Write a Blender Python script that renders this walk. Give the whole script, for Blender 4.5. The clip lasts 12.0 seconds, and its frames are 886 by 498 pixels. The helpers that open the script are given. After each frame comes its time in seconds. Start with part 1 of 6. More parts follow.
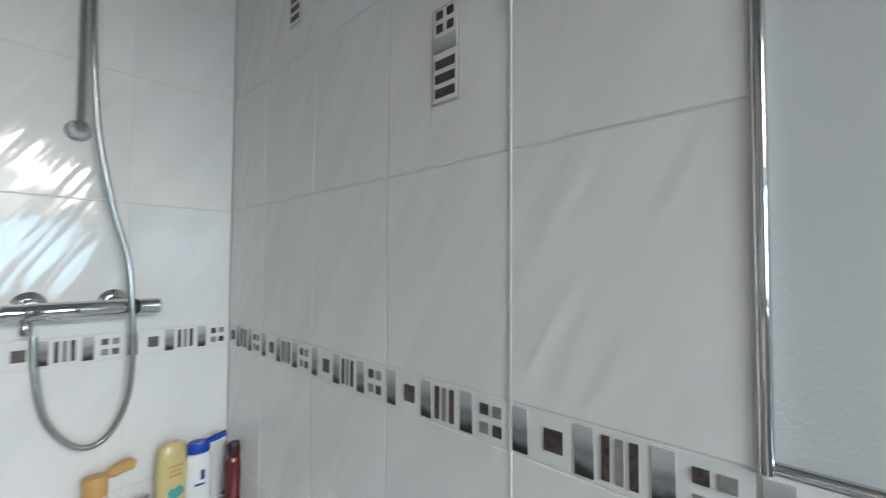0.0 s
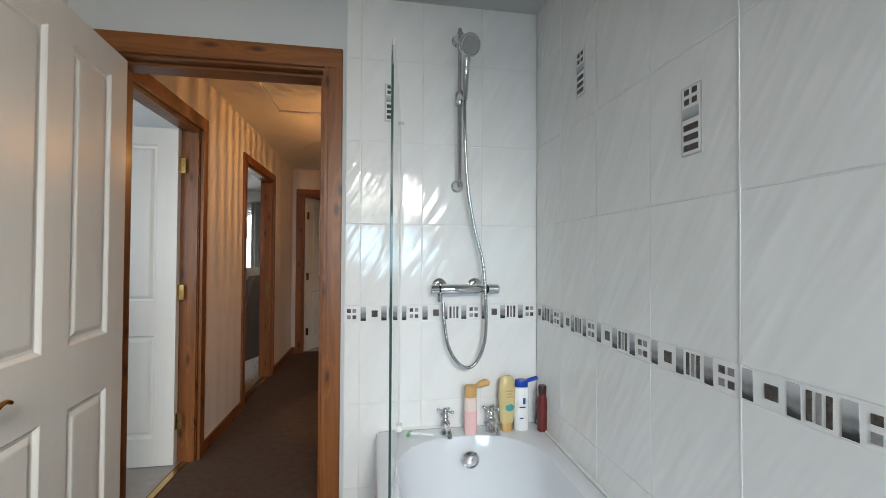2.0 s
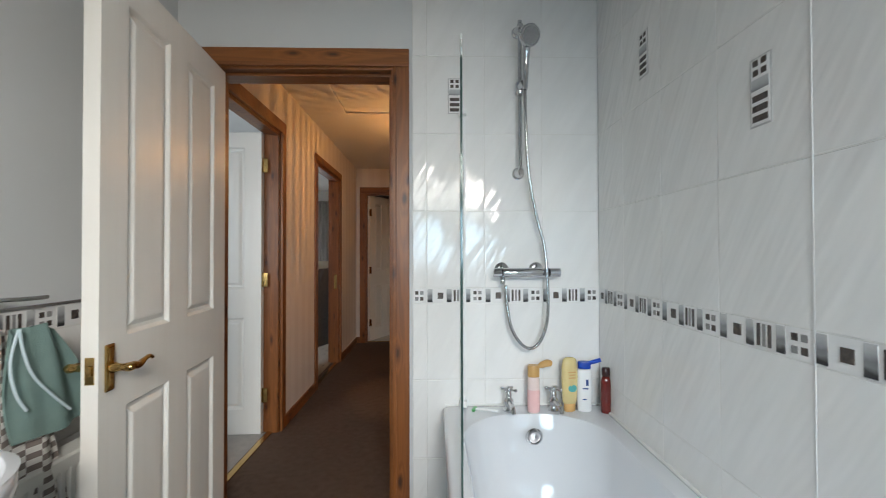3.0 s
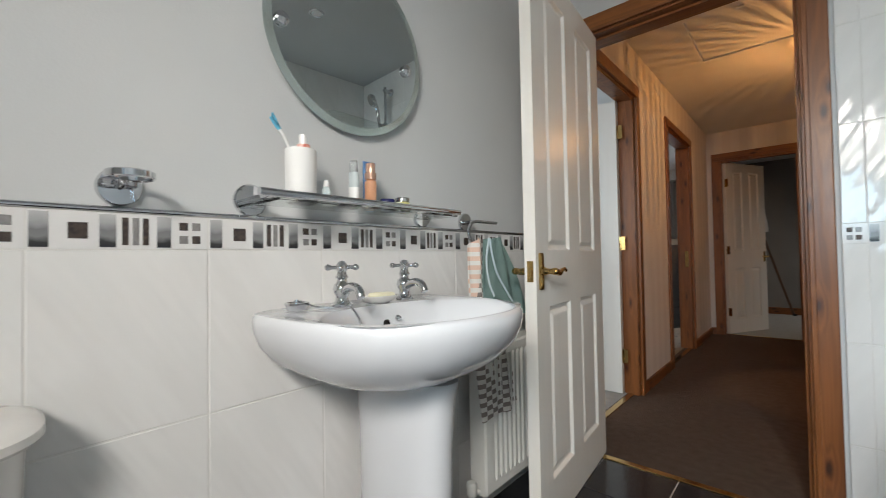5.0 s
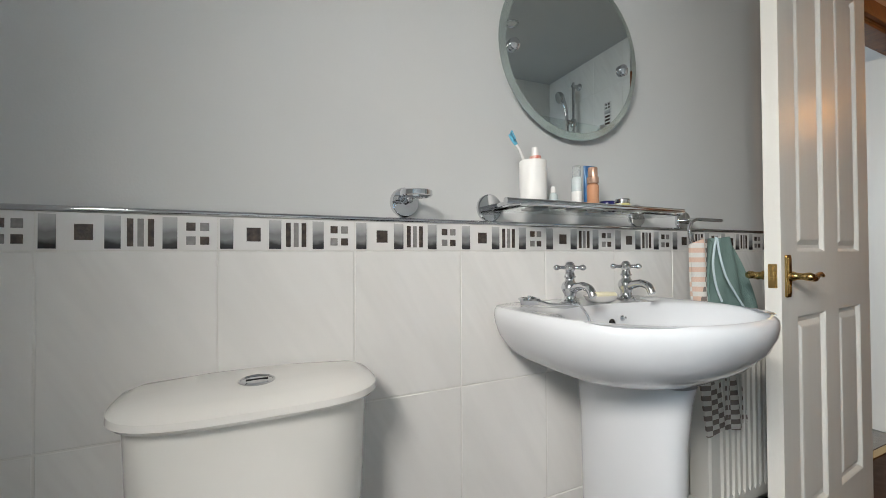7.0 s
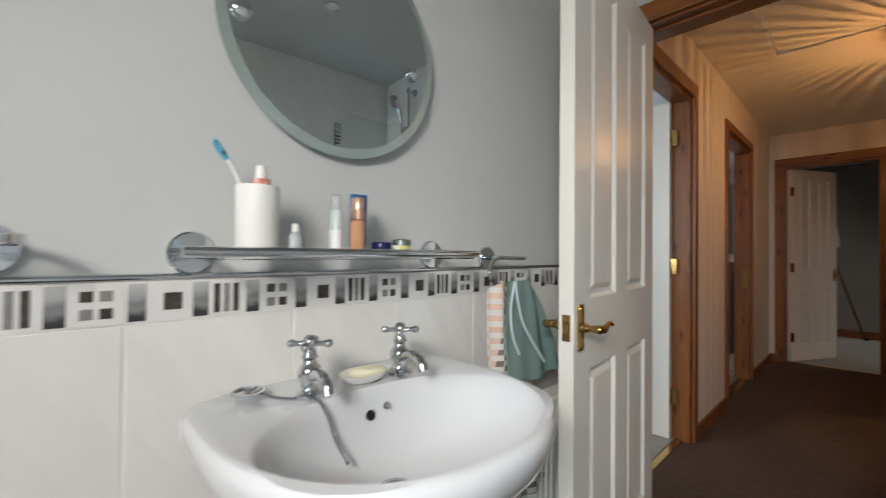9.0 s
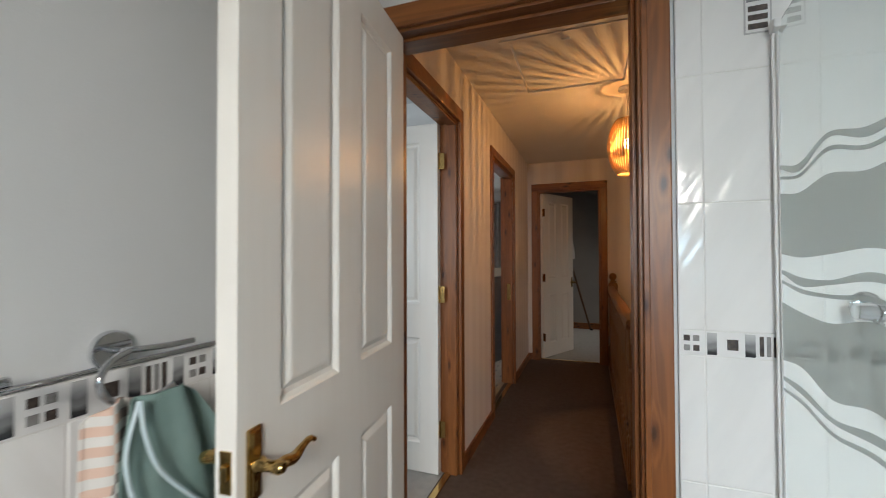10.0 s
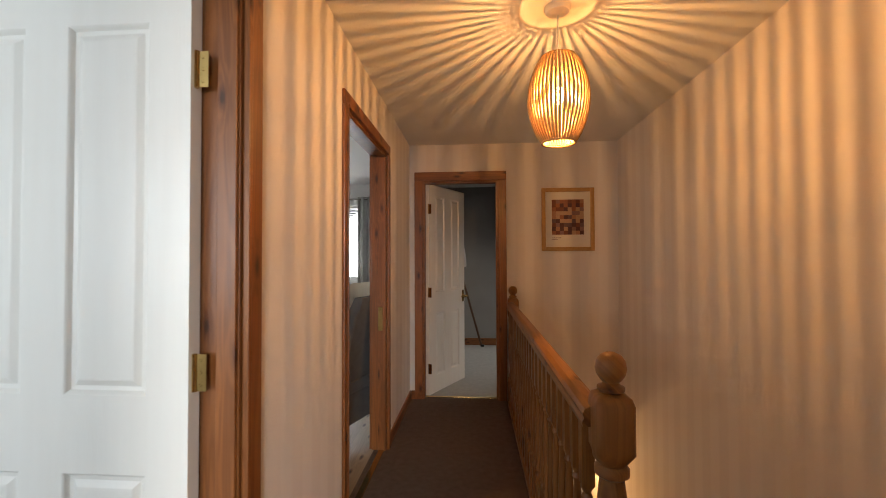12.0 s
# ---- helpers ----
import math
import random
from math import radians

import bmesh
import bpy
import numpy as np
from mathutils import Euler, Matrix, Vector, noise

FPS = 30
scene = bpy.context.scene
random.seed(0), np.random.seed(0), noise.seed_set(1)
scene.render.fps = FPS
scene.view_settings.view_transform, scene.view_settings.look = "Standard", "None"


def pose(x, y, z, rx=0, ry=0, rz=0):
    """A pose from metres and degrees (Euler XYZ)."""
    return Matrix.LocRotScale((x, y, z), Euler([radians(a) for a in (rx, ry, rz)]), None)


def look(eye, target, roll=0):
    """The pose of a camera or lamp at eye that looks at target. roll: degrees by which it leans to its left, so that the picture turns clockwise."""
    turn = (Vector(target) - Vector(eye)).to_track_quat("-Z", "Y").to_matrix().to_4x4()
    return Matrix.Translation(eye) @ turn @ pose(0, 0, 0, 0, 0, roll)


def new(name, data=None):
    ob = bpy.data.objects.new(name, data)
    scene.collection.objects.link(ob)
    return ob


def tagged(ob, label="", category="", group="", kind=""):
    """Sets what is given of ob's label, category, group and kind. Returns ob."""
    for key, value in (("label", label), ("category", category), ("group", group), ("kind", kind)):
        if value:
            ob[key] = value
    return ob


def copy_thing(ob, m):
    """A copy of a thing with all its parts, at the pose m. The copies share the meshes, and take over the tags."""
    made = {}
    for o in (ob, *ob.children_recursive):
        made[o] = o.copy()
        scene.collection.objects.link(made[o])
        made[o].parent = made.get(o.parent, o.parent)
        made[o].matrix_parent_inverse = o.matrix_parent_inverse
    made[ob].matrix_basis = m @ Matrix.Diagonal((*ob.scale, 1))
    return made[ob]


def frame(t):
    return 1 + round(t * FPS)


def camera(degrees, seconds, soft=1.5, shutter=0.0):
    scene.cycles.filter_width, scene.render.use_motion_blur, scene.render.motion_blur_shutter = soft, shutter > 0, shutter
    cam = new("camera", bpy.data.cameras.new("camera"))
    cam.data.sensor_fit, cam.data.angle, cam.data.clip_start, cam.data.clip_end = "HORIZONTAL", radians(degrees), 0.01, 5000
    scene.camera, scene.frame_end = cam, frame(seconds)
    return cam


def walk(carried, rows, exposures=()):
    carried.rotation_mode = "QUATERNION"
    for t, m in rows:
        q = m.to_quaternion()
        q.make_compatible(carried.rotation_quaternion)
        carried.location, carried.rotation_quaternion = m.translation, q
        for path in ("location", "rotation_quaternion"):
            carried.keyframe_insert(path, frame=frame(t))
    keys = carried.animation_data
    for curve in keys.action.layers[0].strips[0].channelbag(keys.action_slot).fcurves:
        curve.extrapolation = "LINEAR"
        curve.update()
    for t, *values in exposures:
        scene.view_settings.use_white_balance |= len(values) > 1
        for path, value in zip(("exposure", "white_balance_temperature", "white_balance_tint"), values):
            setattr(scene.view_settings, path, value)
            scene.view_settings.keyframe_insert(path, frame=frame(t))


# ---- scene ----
cam = camera(94.5, 12.0, soft=0.8, shutter=0.22)
PATH = [
    (0, (-0.425, 0.022, 1.196), (1.023, 1.399, 1.265), 0.3),
    (0.5, (-0.454, -0.052, 1.174), (0.443, 1.735, 1.214), 0.4),
    (1, (-0.544, -0.133, 1.178), (-0.013, 1.795, 1.217), 0.5),
    (1.5, (-0.619, -0.254, 1.217), (-0.246, 1.711, 1.257), 0.4),
    (2, (-0.655, -0.355, 1.219), (-0.339, 1.619, 1.253), 0.3),
    (2.5, (-0.671, -0.406, 1.206), (-0.434, 1.58, 1.24), 0.1),
    (2.7, (-0.677, -0.419, 1.192), (-0.497, 1.572, 1.22), -0.0),
    (4.5, (-0.869, -0.528, 0.957), (-1.888, 1.193, 0.992), -0.8),
    (5, (-0.883, -0.575, 0.922), (-2.206, 0.924, 0.965), -1.0),
    (5.5, (-0.875, -0.634, 0.916), (-2.416, 0.642, 0.946), -0.6),
    (6, (-0.879, -0.687, 0.921), (-2.564, 0.39, 0.948), -0.5),
    (6.5, (-0.886, -0.724, 0.937), (-2.663, 0.194, 0.955), -0.1),
    (6.7, (-0.895, -0.742, 0.937), (-2.695, 0.128, 0.956), -0.3),
    (8.3, (-0.94, -0.61, 0.959), (-2.739, 0.263, 1.02), -0.3),
    (8.5, (-0.964, -0.536, 0.989), (-2.707, 0.445, 1.017), 0.1),
    (8.8, (-0.994, -0.433, 1.029), (-2.576, 0.791, 1.051), 0.5),
    (9, (-1.018, -0.351, 1.059), (-2.454, 1.042, 1.083), 0.5),
    (9.1, (-1.011, -0.309, 1.075), (-2.373, 1.155, 1.107), 0.4),
    (9.5, (-1.006, -0.13, 1.144), (-2.034, 1.585, 1.181), 0.2),
    (10, (-1.006, 0.11, 1.212), (-1.686, 1.991, 1.246), -0.2),
    (10.2, (-1.009, 0.223, 1.222), (-1.586, 2.137, 1.256), -0.1),
    (10.5, (-1.03, 0.387, 1.244), (-1.483, 2.335, 1.275), -0.2),
    (11, (-1.096, 0.71, 1.27), (-1.402, 2.686, 1.3), -0.3),
    (11.5, (-1.125, 1.016, 1.275), (-1.347, 3.003, 1.307), -0.3),
    (12, (-1.123, 1.302, 1.277), (-1.274, 3.296, 1.316), -0.2),
]
walk(cam, [(t, look(eye, target, roll)) for t, eye, target, roll in PATH],
     exposures=[(0.0, -1.2), (0.5, -1.25), (1.0, -1.05), (1.5, -0.98), (2.5, -0.98), (4.5, -1.1), (6.5, -1.08), (8.5, -1.12), (9.5, -1.1), (10.0, -1.0), (10.5, -0.9), (11.0, -0.65), (11.5, -0.22), (12.0, -0.3)])

# ---- sizes of the place (metres) ----
XS, XB = -1.80, 0.037         # tiled faces of the basin wall and the bath wall
YS, YB = 1.361, -1.28         # tiled face of the door and shower wall; back wall
CEIL = 2.295
XH, XR = -1.707, 0.137         # hall: left wall face, right wall face
YE = 4.992                    # hall: end wall face
WT = 0.11                     # wall thickness
YH = YS + 0.012 + WT          # hall face of the bathroom's door wall
ARCH = 0.08                   # architrave width

# ---- world and lights ----
world = bpy.data.worlds.new("sky")
scene.world = world
world.use_nodes = True
wn = world.node_tree
sky = wn.nodes.new("ShaderNodeTexSky")
sky.sky_type = "NISHITA"
sky.sun_disc = False
sky.sun_elevation = radians(38)
sky.sun_rotation = radians(150)
wn.links.new(sky.outputs[0], wn.nodes["Background"].inputs[0])
wn.nodes["Background"].inputs[1].default_value = 0.10


def lamp(name, kind, energy, colour, m, **more):
    data = bpy.data.lights.new(name, kind)
    data.energy, data.color = energy, colour
    if kind == "AREA":
        data.shape = "RECTANGLE"
        data.size, data.size_y = more["size"]
        data.spread = radians(more.get("spread", 180))
    elif kind == "POINT":
        data.shadow_soft_size = more["size"]
    elif kind == "SUN":
        data.angle = more["size"]
    ob = new(name, data)
    ob.matrix_world = m
    return ob


lamp("sun_light", "SUN", 2.5, (1.0, 0.95, 0.88), look((6, 6, 6), (0, 0, 0)), size=radians(0.6))
# daylight in the windows' openings
lamp("bathroom_window_light", "AREA", 53, (1.0, 0.955, 0.89), look((-0.50, YB - 0.34, 1.84), (-1.32, 0.0, 0.42)), size=(0.80, 0.44), spread=110)
lamp("bathroom_lower_pane_light", "AREA", 11.5, (0.52, 0.79, 1.0), look((-0.50, YB - 0.25, 1.28), (-0.20, 1.1, 0.40)), size=(0.82, 0.46), spread=90)
lamp("bedroom_window_light", "AREA", 35, (0.84, 0.93, 1.0), look((-2.9, 0.25, 1.45), (-2.6, 2.6, 1.1)), size=(1.2, 1.0))
lamp("far_bedroom_window_light", "AREA", 40, (0.95, 0.97, 1.0), look((-3.3, 6.96, 1.45), (-3.0, 4.0, 1.0)), size=(1.3, 1.0))
# fill added inside the end room, whose walls have no opening
lamp("end_room_fill_light", "AREA", 12, (1.0, 0.95, 0.88), look((0.72, 6.2, 1.5), (-0.9, 6.5, 0.0)), size=(1.0, 1.0), spread=95)
# the pendant bulb and the lower hall's lamp
lamp("pendant_bulb_light", "POINT", 44, (1.0, 0.49, 0.155), pose(-0.778, 2.985, 1.925), size=0.007)
lamp("lower_hall_light", "POINT", 26, (1.0, 0.55, 0.20), pose(-0.25, 5.7, -0.8), size=0.06)

# ---- materials ----
def material(name, colour, rough=0.5, metal=0.0, second=None, scale=4.0, mix=0.5, bump=0.0, bump_scale=60.0, coat=0.0, stretch=(1, 1, 1), spread=0.0, transmission=0.0, ior=1.45):
    """A surface whose colour drifts between two tones at one scale, with fine relief at another."""
    m = bpy.data.materials.new(name)
    m.use_nodes = True
    nt = m.node_tree
    n, l = nt.nodes, nt.links
    b = n["Principled BSDF"]
    b.inputs["Base Color"].default_value = (*colour, 1)
    b.inputs["Roughness"].default_value = rough
    b.inputs["Metallic"].default_value = metal
    b.inputs["Coat Weight"].default_value = coat
    b.inputs["Coat Roughness"].default_value = 0.06
    b.inputs["Transmission Weight"].default_value = transmission
    b.inputs["IOR"].default_value = ior
    co = n.new("ShaderNodeTexCoord")
    mp = n.new("ShaderNodeMapping")
    mp.inputs["Scale"].default_value = stretch
    geo = n.new("ShaderNodeNewGeometry")
    l.new(geo.outputs["Position"], mp.inputs["Vector"])
    last = None
    if second:
        t = n.new("ShaderNodeTexNoise")
        t.inputs["Scale"].default_value = scale
        t.inputs["Detail"].default_value = 6
        l.new(mp.outputs[0], t.inputs["Vector"])
        ramp = n.new("ShaderNodeValToRGB")
        ramp.color_ramp.elements[0].position = 0.5 - 0.5 * mix
        ramp.color_ramp.elements[1].position = 0.5 + 0.5 * mix
        ramp.color_ramp.elements[0].color = (*colour, 1)
        ramp.color_ramp.elements[1].color = (*second, 1)
        l.new(t.outputs[0], ramp.inputs[0])
        last = ramp.outputs[0]
        if spread:
            info = n.new("ShaderNodeObjectInfo")
            hsv = n.new("ShaderNodeHueSaturation")
            mr = n.new("ShaderNodeMapRange")
            mr.inputs["To Min"].default_value = 1 - spread
            mr.inputs["To Max"].default_value = 1 + spread
            l.new(info.outputs["Random"], mr.inputs["Value"])
            l.new(mr.outputs[0], hsv.inputs["Value"])
            l.new(last, hsv.inputs["Color"])
            last = hsv.outputs[0]
        l.new(last, b.inputs["Base Color"])
    if bump:
        t2 = n.new("ShaderNodeTexNoise")
        t2.inputs["Scale"].default_value = bump_scale
        t2.inputs["Detail"].default_value = 4
        l.new(mp.outputs[0], t2.inputs["Vector"])
        bp = n.new("ShaderNodeBump")
        bp.inputs["Strength"].default_value = bump
        bp.inputs["Distance"].default_value = 0.01
        l.new(t2.outputs[0], bp.inputs["Height"])
        l.new(bp.outputs[0], b.inputs["Normal"])
    return m


def wood(name, dark, light, along="z", rough=0.42):
    """Varnished pine: broad growth figure, fine streaks along the board, and round dark knots with a paler ring."""
    m = bpy.data.materials.new(name)
    m.use_nodes = True
    n, l = m.node_tree.nodes, m.node_tree.links
    b = n["Principled BSDF"]
    b.inputs["Roughness"].default_value = rough
    b.inputs["Coat Weight"].default_value = 0.06
    b.inputs["Coat Roughness"].default_value = 0.2
    def calc(op, *args):
        k = n.new("ShaderNodeMath")
        k.operation = op
        for i, v in enumerate(args):
            if isinstance(v, (int, float)):
                k.inputs[i].default_value = v
            else:
                l.new(v, k.inputs[i])
        return k.outputs[0]
    geo = n.new("ShaderNodeNewGeometry")
    info = n.new("ShaderNodeObjectInfo")
    sep = n.new("ShaderNodeSeparateXYZ")
    l.new(geo.outputs["Position"], sep.inputs[0])
    axes = {"x": ("Y", "Z", "X"), "y": ("X", "Z", "Y"), "z": ("X", "Y", "Z")}[along]
    across = calc("ADD", sep.outputs[axes[0]], sep.outputs[axes[1]])
    length = calc("ADD", sep.outputs[axes[2]], calc("MULTIPLY", info.outputs["Random"], 7.0))
    def place(u, v):
        c = n.new("ShaderNodeCombineXYZ")
        l.new(calc("MULTIPLY", across, u), c.inputs[0])
        l.new(calc("MULTIPLY", length, v), c.inputs[1])
        l.new(calc("MULTIPLY", info.outputs["Random"], 30.0), c.inputs[2])
        return c.outputs[0]
    def noise(vector, scale, detail, distortion=0.0):
        t = n.new("ShaderNodeTexNoise")
        t.inputs["Scale"].default_value = scale
        t.inputs["Detail"].default_value = detail
        t.inputs["Distortion"].default_value = distortion
        l.new(vector, t.inputs["Vector"])
        return t.outputs[0]
    knot = n.new("ShaderNodeTexVoronoi")
    knot.voronoi_dimensions = "2D"
    knot.inputs["Scale"].default_value = 1.0
    l.new(place(9.0, 3.2), knot.inputs["Vector"])
    near = calc("SUBTRACT", 1.0, calc("MINIMUM", calc("MULTIPLY", knot.outputs["Distance"], 3.2), 1.0))
    figure = noise(place(9.0, 0.55), 1.6, 3, 0.8)
    rings = calc("SINE", calc("MULTIPLY", calc("ADD", figure, calc("MULTIPLY", near, 0.22)), 46.0))
    streak = noise(place(150.0, 2.2), 1.0, 5)
    tone = calc("ADD", calc("MULTIPLY_ADD", rings, 0.085, calc("MULTIPLY", figure, 0.68)), calc("MULTIPLY", streak, 0.32))
    ramp = n.new("ShaderNodeValToRGB")
    ramp.color_ramp.elements[0].position, ramp.color_ramp.elements[1].position = 0.22, 0.80
    ramp.color_ramp.elements[0].color, ramp.color_ramp.elements[1].color = (*dark, 1), (*light, 1)
    l.new(tone, ramp.inputs[0])
    kr = n.new("ShaderNodeValToRGB")
    e = kr.color_ramp.elements
    e[0].position, e[0].color = 0.04, (0.10, 0.07, 0.06, 1)
    e[1].position, e[1].color = 0.14, (1, 1, 1, 1)
    k = e.new(0.07)
    k.color = (0.45, 0.34, 0.28, 1)
    wob = noise(place(60.0, 30.0), 1.0, 2)
    l.new(calc("ADD", knot.outputs["Distance"], calc("MULTIPLY_ADD", wob, 0.05, -0.025)), kr.inputs[0])
    mul = n.new("ShaderNodeMix")
    mul.data_type, mul.blend_type = "RGBA", "MULTIPLY"
    mul.inputs[0].default_value = 0.85
    l.new(ramp.outputs[0], mul.inputs[6])
    l.new(kr.outputs[0], mul.inputs[7])
    l.new(mul.outputs[2], b.inputs["Base Color"])
    l.new(calc("MULTIPLY_ADD", streak, 0.2, rough - 0.1), b.inputs["Roughness"])
    bp = n.new("ShaderNodeBump")
    bp.inputs["Strength"].default_value = 0.10
    bp.inputs["Distance"].default_value = 0.003
    l.new(tone, bp.inputs["Height"])
    l.new(bp.outputs[0], b.inputs["Normal"])
    return m


def tile_material(name):
    """White glazed tile with faint diagonal marbling and a slightly wavy glaze; each tile leans its own way."""
    m = bpy.data.materials.new(name)
    m.use_nodes = True
    n, l = m.node_tree.nodes, m.node_tree.links
    b = n["Principled BSDF"]
    b.inputs["Roughness"].default_value = 0.07
    geo = n.new("ShaderNodeNewGeometry")
    info = n.new("ShaderNodeObjectInfo")
    sep = n.new("ShaderNodeSeparateXYZ")
    l.new(geo.outputs["Position"], sep.inputs[0])
    def calc(op, a, c):
        k = n.new("ShaderNodeMath")
        k.operation = op
        for i, v in enumerate((a, c)):
            if isinstance(v, (int, float)):
                k.inputs[i].default_value = v
            else:
                l.new(v, k.inputs[i])
        return k.outputs[0]
    # along the wall, and slanting upwards over it
    side = calc("SUBTRACT", sep.outputs["X"], sep.outputs["Y"])
    across = calc("SUBTRACT", calc("MULTIPLY", side, 0.86), calc("MULTIPLY", sep.outputs["Z"], 0.5))
    up = calc("ADD", calc("MULTIPLY", side, 0.5), calc("MULTIPLY", sep.outputs["Z"], 0.86))
    slant = n.new("ShaderNodeCombineXYZ")
    l.new(calc("MULTIPLY", across, 16.0), slant.inputs[0])
    l.new(calc("MULTIPLY", up, 2.6), slant.inputs[1])
    l.new(calc("MULTIPLY", info.outputs["Random"], 40.0), slant.inputs[2])
    t = n.new("ShaderNodeTexNoise")
    t.inputs["Scale"].default_value = 1.0
    t.inputs["Detail"].default_value = 5
    l.new(slant.outputs[0], t.inputs["Vector"])
    ramp = n.new("ShaderNodeValToRGB")
    ramp.color_ramp.elements[0].position, ramp.color_ramp.elements[1].position = 0.38, 0.60
    ramp.color_ramp.elements[0].color, ramp.color_ramp.elements[1].color = (0.800, 0.789, 0.772, 1), (0.834, 0.823, 0.806, 1)
    l.new(t.outputs[0], ramp.inputs[0])
    l.new(ramp.outputs[0], b.inputs["Base Color"])
    w = n.new("ShaderNodeTexNoise")
    w.inputs["Scale"].default_value = 2.1
    w.inputs["Detail"].default_value = 1.0
    l.new(slant.outputs[0], w.inputs["Vector"])
    bp = n.new("ShaderNodeBump")
    bp.inputs["Strength"].default_value = 0.135
    bp.inputs["Distance"].default_value = 0.02
    l.new(w.outputs[0], bp.inputs["Height"])
    l.new(bp.outputs[0], b.inputs["Normal"])
    return m


def shaded_strip(name):
    """Printed strip of the border tile: pale grey above, then dark, over the strip's own height."""
    m = material(name, (0.3, 0.3, 0.3), 0.15)
    n, l = m.node_tree.nodes, m.node_tree.links
    co = n.new("ShaderNodeTexCoord")
    sep = n.new("ShaderNodeSeparateXYZ")
    l.new(co.outputs["Object"], sep.inputs[0])
    t = n.new("ShaderNodeTexNoise")
    t.inputs["Scale"].default_value = 40
    l.new(co.outputs["Object"], t.inputs["Vector"])
    ad = n.new("ShaderNodeMath")
    ad.operation = "MULTIPLY_ADD"
    ad.inputs[1].default_value = 0.018
    l.new(t.outputs[0], ad.inputs[0])
    l.new(sep.outputs["Z"], ad.inputs[2])
    mr = n.new("ShaderNodeMapRange")
    mr.inputs["From Min"].default_value, mr.inputs["From Max"].default_value = -0.022, 0.04
    l.new(ad.outputs[0], mr.inputs["Value"])
    ramp = n.new("ShaderNodeValToRGB")
    e = ramp.color_ramp.elements
    e[0].position, e[0].color = 0.0, (0.03, 0.03, 0.035, 1)
    e[1].position, e[1].color = 1.0, (0.55, 0.55, 0.55, 1)
    for p, v in ((0.18, 0.05), (0.34, 0.24), (0.50, 0.22), (0.70, 0.42)):
        k = e.new(p)
        k.color = (v, v, v * 1.02, 1)
    l.new(mr.outputs[0], ramp.inputs[0])
    l.new(ramp.outputs[0], n["Principled BSDF"].inputs["Base Color"])
    return m


def wallpaper(name):
    """Cream paper with broad, faint upright stripes, laid by world position along the wall."""
    m = material(name, (0.74, 0.66, 0.56), 0.75, bump=0.1, bump_scale=140)
    n, l = m.node_tree.nodes, m.node_tree.links
    geo = n.new("ShaderNodeNewGeometry")
    sep = n.new("ShaderNodeSeparateXYZ")
    l.new(geo.outputs["Position"], sep.inputs[0])
    ad = n.new("ShaderNodeMath")
    l.new(sep.outputs["X"], ad.inputs[0])
    l.new(sep.outputs["Y"], ad.inputs[1])
    sc = n.new("ShaderNodeMath")
    sc.operation = "MULTIPLY"
    sc.inputs[1].default_value = 2 * math.pi / 0.16
    l.new(ad.outputs[0], sc.inputs[0])
    sn = n.new("ShaderNodeMath")
    sn.operation = "SINE"
    l.new(sc.outputs[0], sn.inputs[0])
    mr = n.new("ShaderNodeMapRange")
    mr.inputs["From Min"].default_value, mr.inputs["From Max"].default_value = -0.35, 0.35
    l.new(sn.outputs[0], mr.inputs["Value"])
    mx = n.new("ShaderNodeMix")
    mx.data_type = "RGBA"
    mx.inputs[6].default_value, mx.inputs[7].default_value = (0.735, 0.675, 0.63, 1), (0.775, 0.72, 0.675, 1)
    l.new(mr.outputs[0], mx.inputs[0])
    l.new(mx.outputs[2], n["Principled BSDF"].inputs["Base Color"])
    return m


M_TILE = tile_material("white_glazed_tile")
M_GROUT = material("pale_grout", (0.80, 0.79, 0.76), 0.9, second=(0.70, 0.68, 0.65), scale=7)
M_STRIP = shaded_strip("grey_shaded_strip")
M_STONE = material("dark_glass_inlay", (0.03, 0.028, 0.03), 0.18, second=(0.12, 0.09, 0.075), scale=90, bump=0.25, bump_scale=300)
M_GREYIN = material("grey_inlay", (0.22, 0.21, 0.21), 0.25, second=(0.32, 0.31, 0.30), scale=120)
M_PALEIN = material("pale_grey_insert_rim", (0.42, 0.41, 0.41), 0.3, second=(0.52, 0.51, 0.50), scale=60)
M_BANDW = material("white_border_glaze", (0.82, 0.81, 0.80), 0.12, second=(0.78, 0.77, 0.76), scale=20)
M_PAINT = material("pale_grey_paint", (0.61, 0.625, 0.63), 0.6, second=(0.65, 0.66, 0.66), scale=2.5, bump=0.06, bump_scale=220)
M_BCEIL = material("pale_grey_ceiling_paint", (0.52, 0.53, 0.535), 0.8, second=(0.55, 0.56, 0.565), scale=3, bump=0.08, bump_scale=180)
M_CEIL = material("white_ceiling_paint", (0.74, 0.74, 0.74), 0.8, second=(0.78, 0.78, 0.77), scale=3, bump=0.08, bump_scale=180)
M_HCEIL = material("cream_ceiling_paint", (0.76, 0.74, 0.70), 0.8, second=(0.80, 0.78, 0.74), scale=3, bump=0.10, bump_scale=120)
M_PAPER = wallpaper("cream_striped_wallpaper")
M_BEDW = material("white_wall_paint", (0.80, 0.80, 0.79), 0.7, second=(0.84, 0.84, 0.83), scale=3, bump=0.05, bump_scale=200)
M_BLUEW = material("blue_grey_wall_paint", (0.25, 0.235, 0.225), 0.7, second=(0.29, 0.275, 0.26), scale=3, bump=0.05, bump_scale=200)
M_WOODZ = wood("varnished_pine_upright", (0.125, 0.037, 0.008), (0.300, 0.105, 0.025), "z")
M_WOODX = wood("varnished_pine_across", (0.125, 0.037, 0.008), (0.300, 0.105, 0.025), "x")
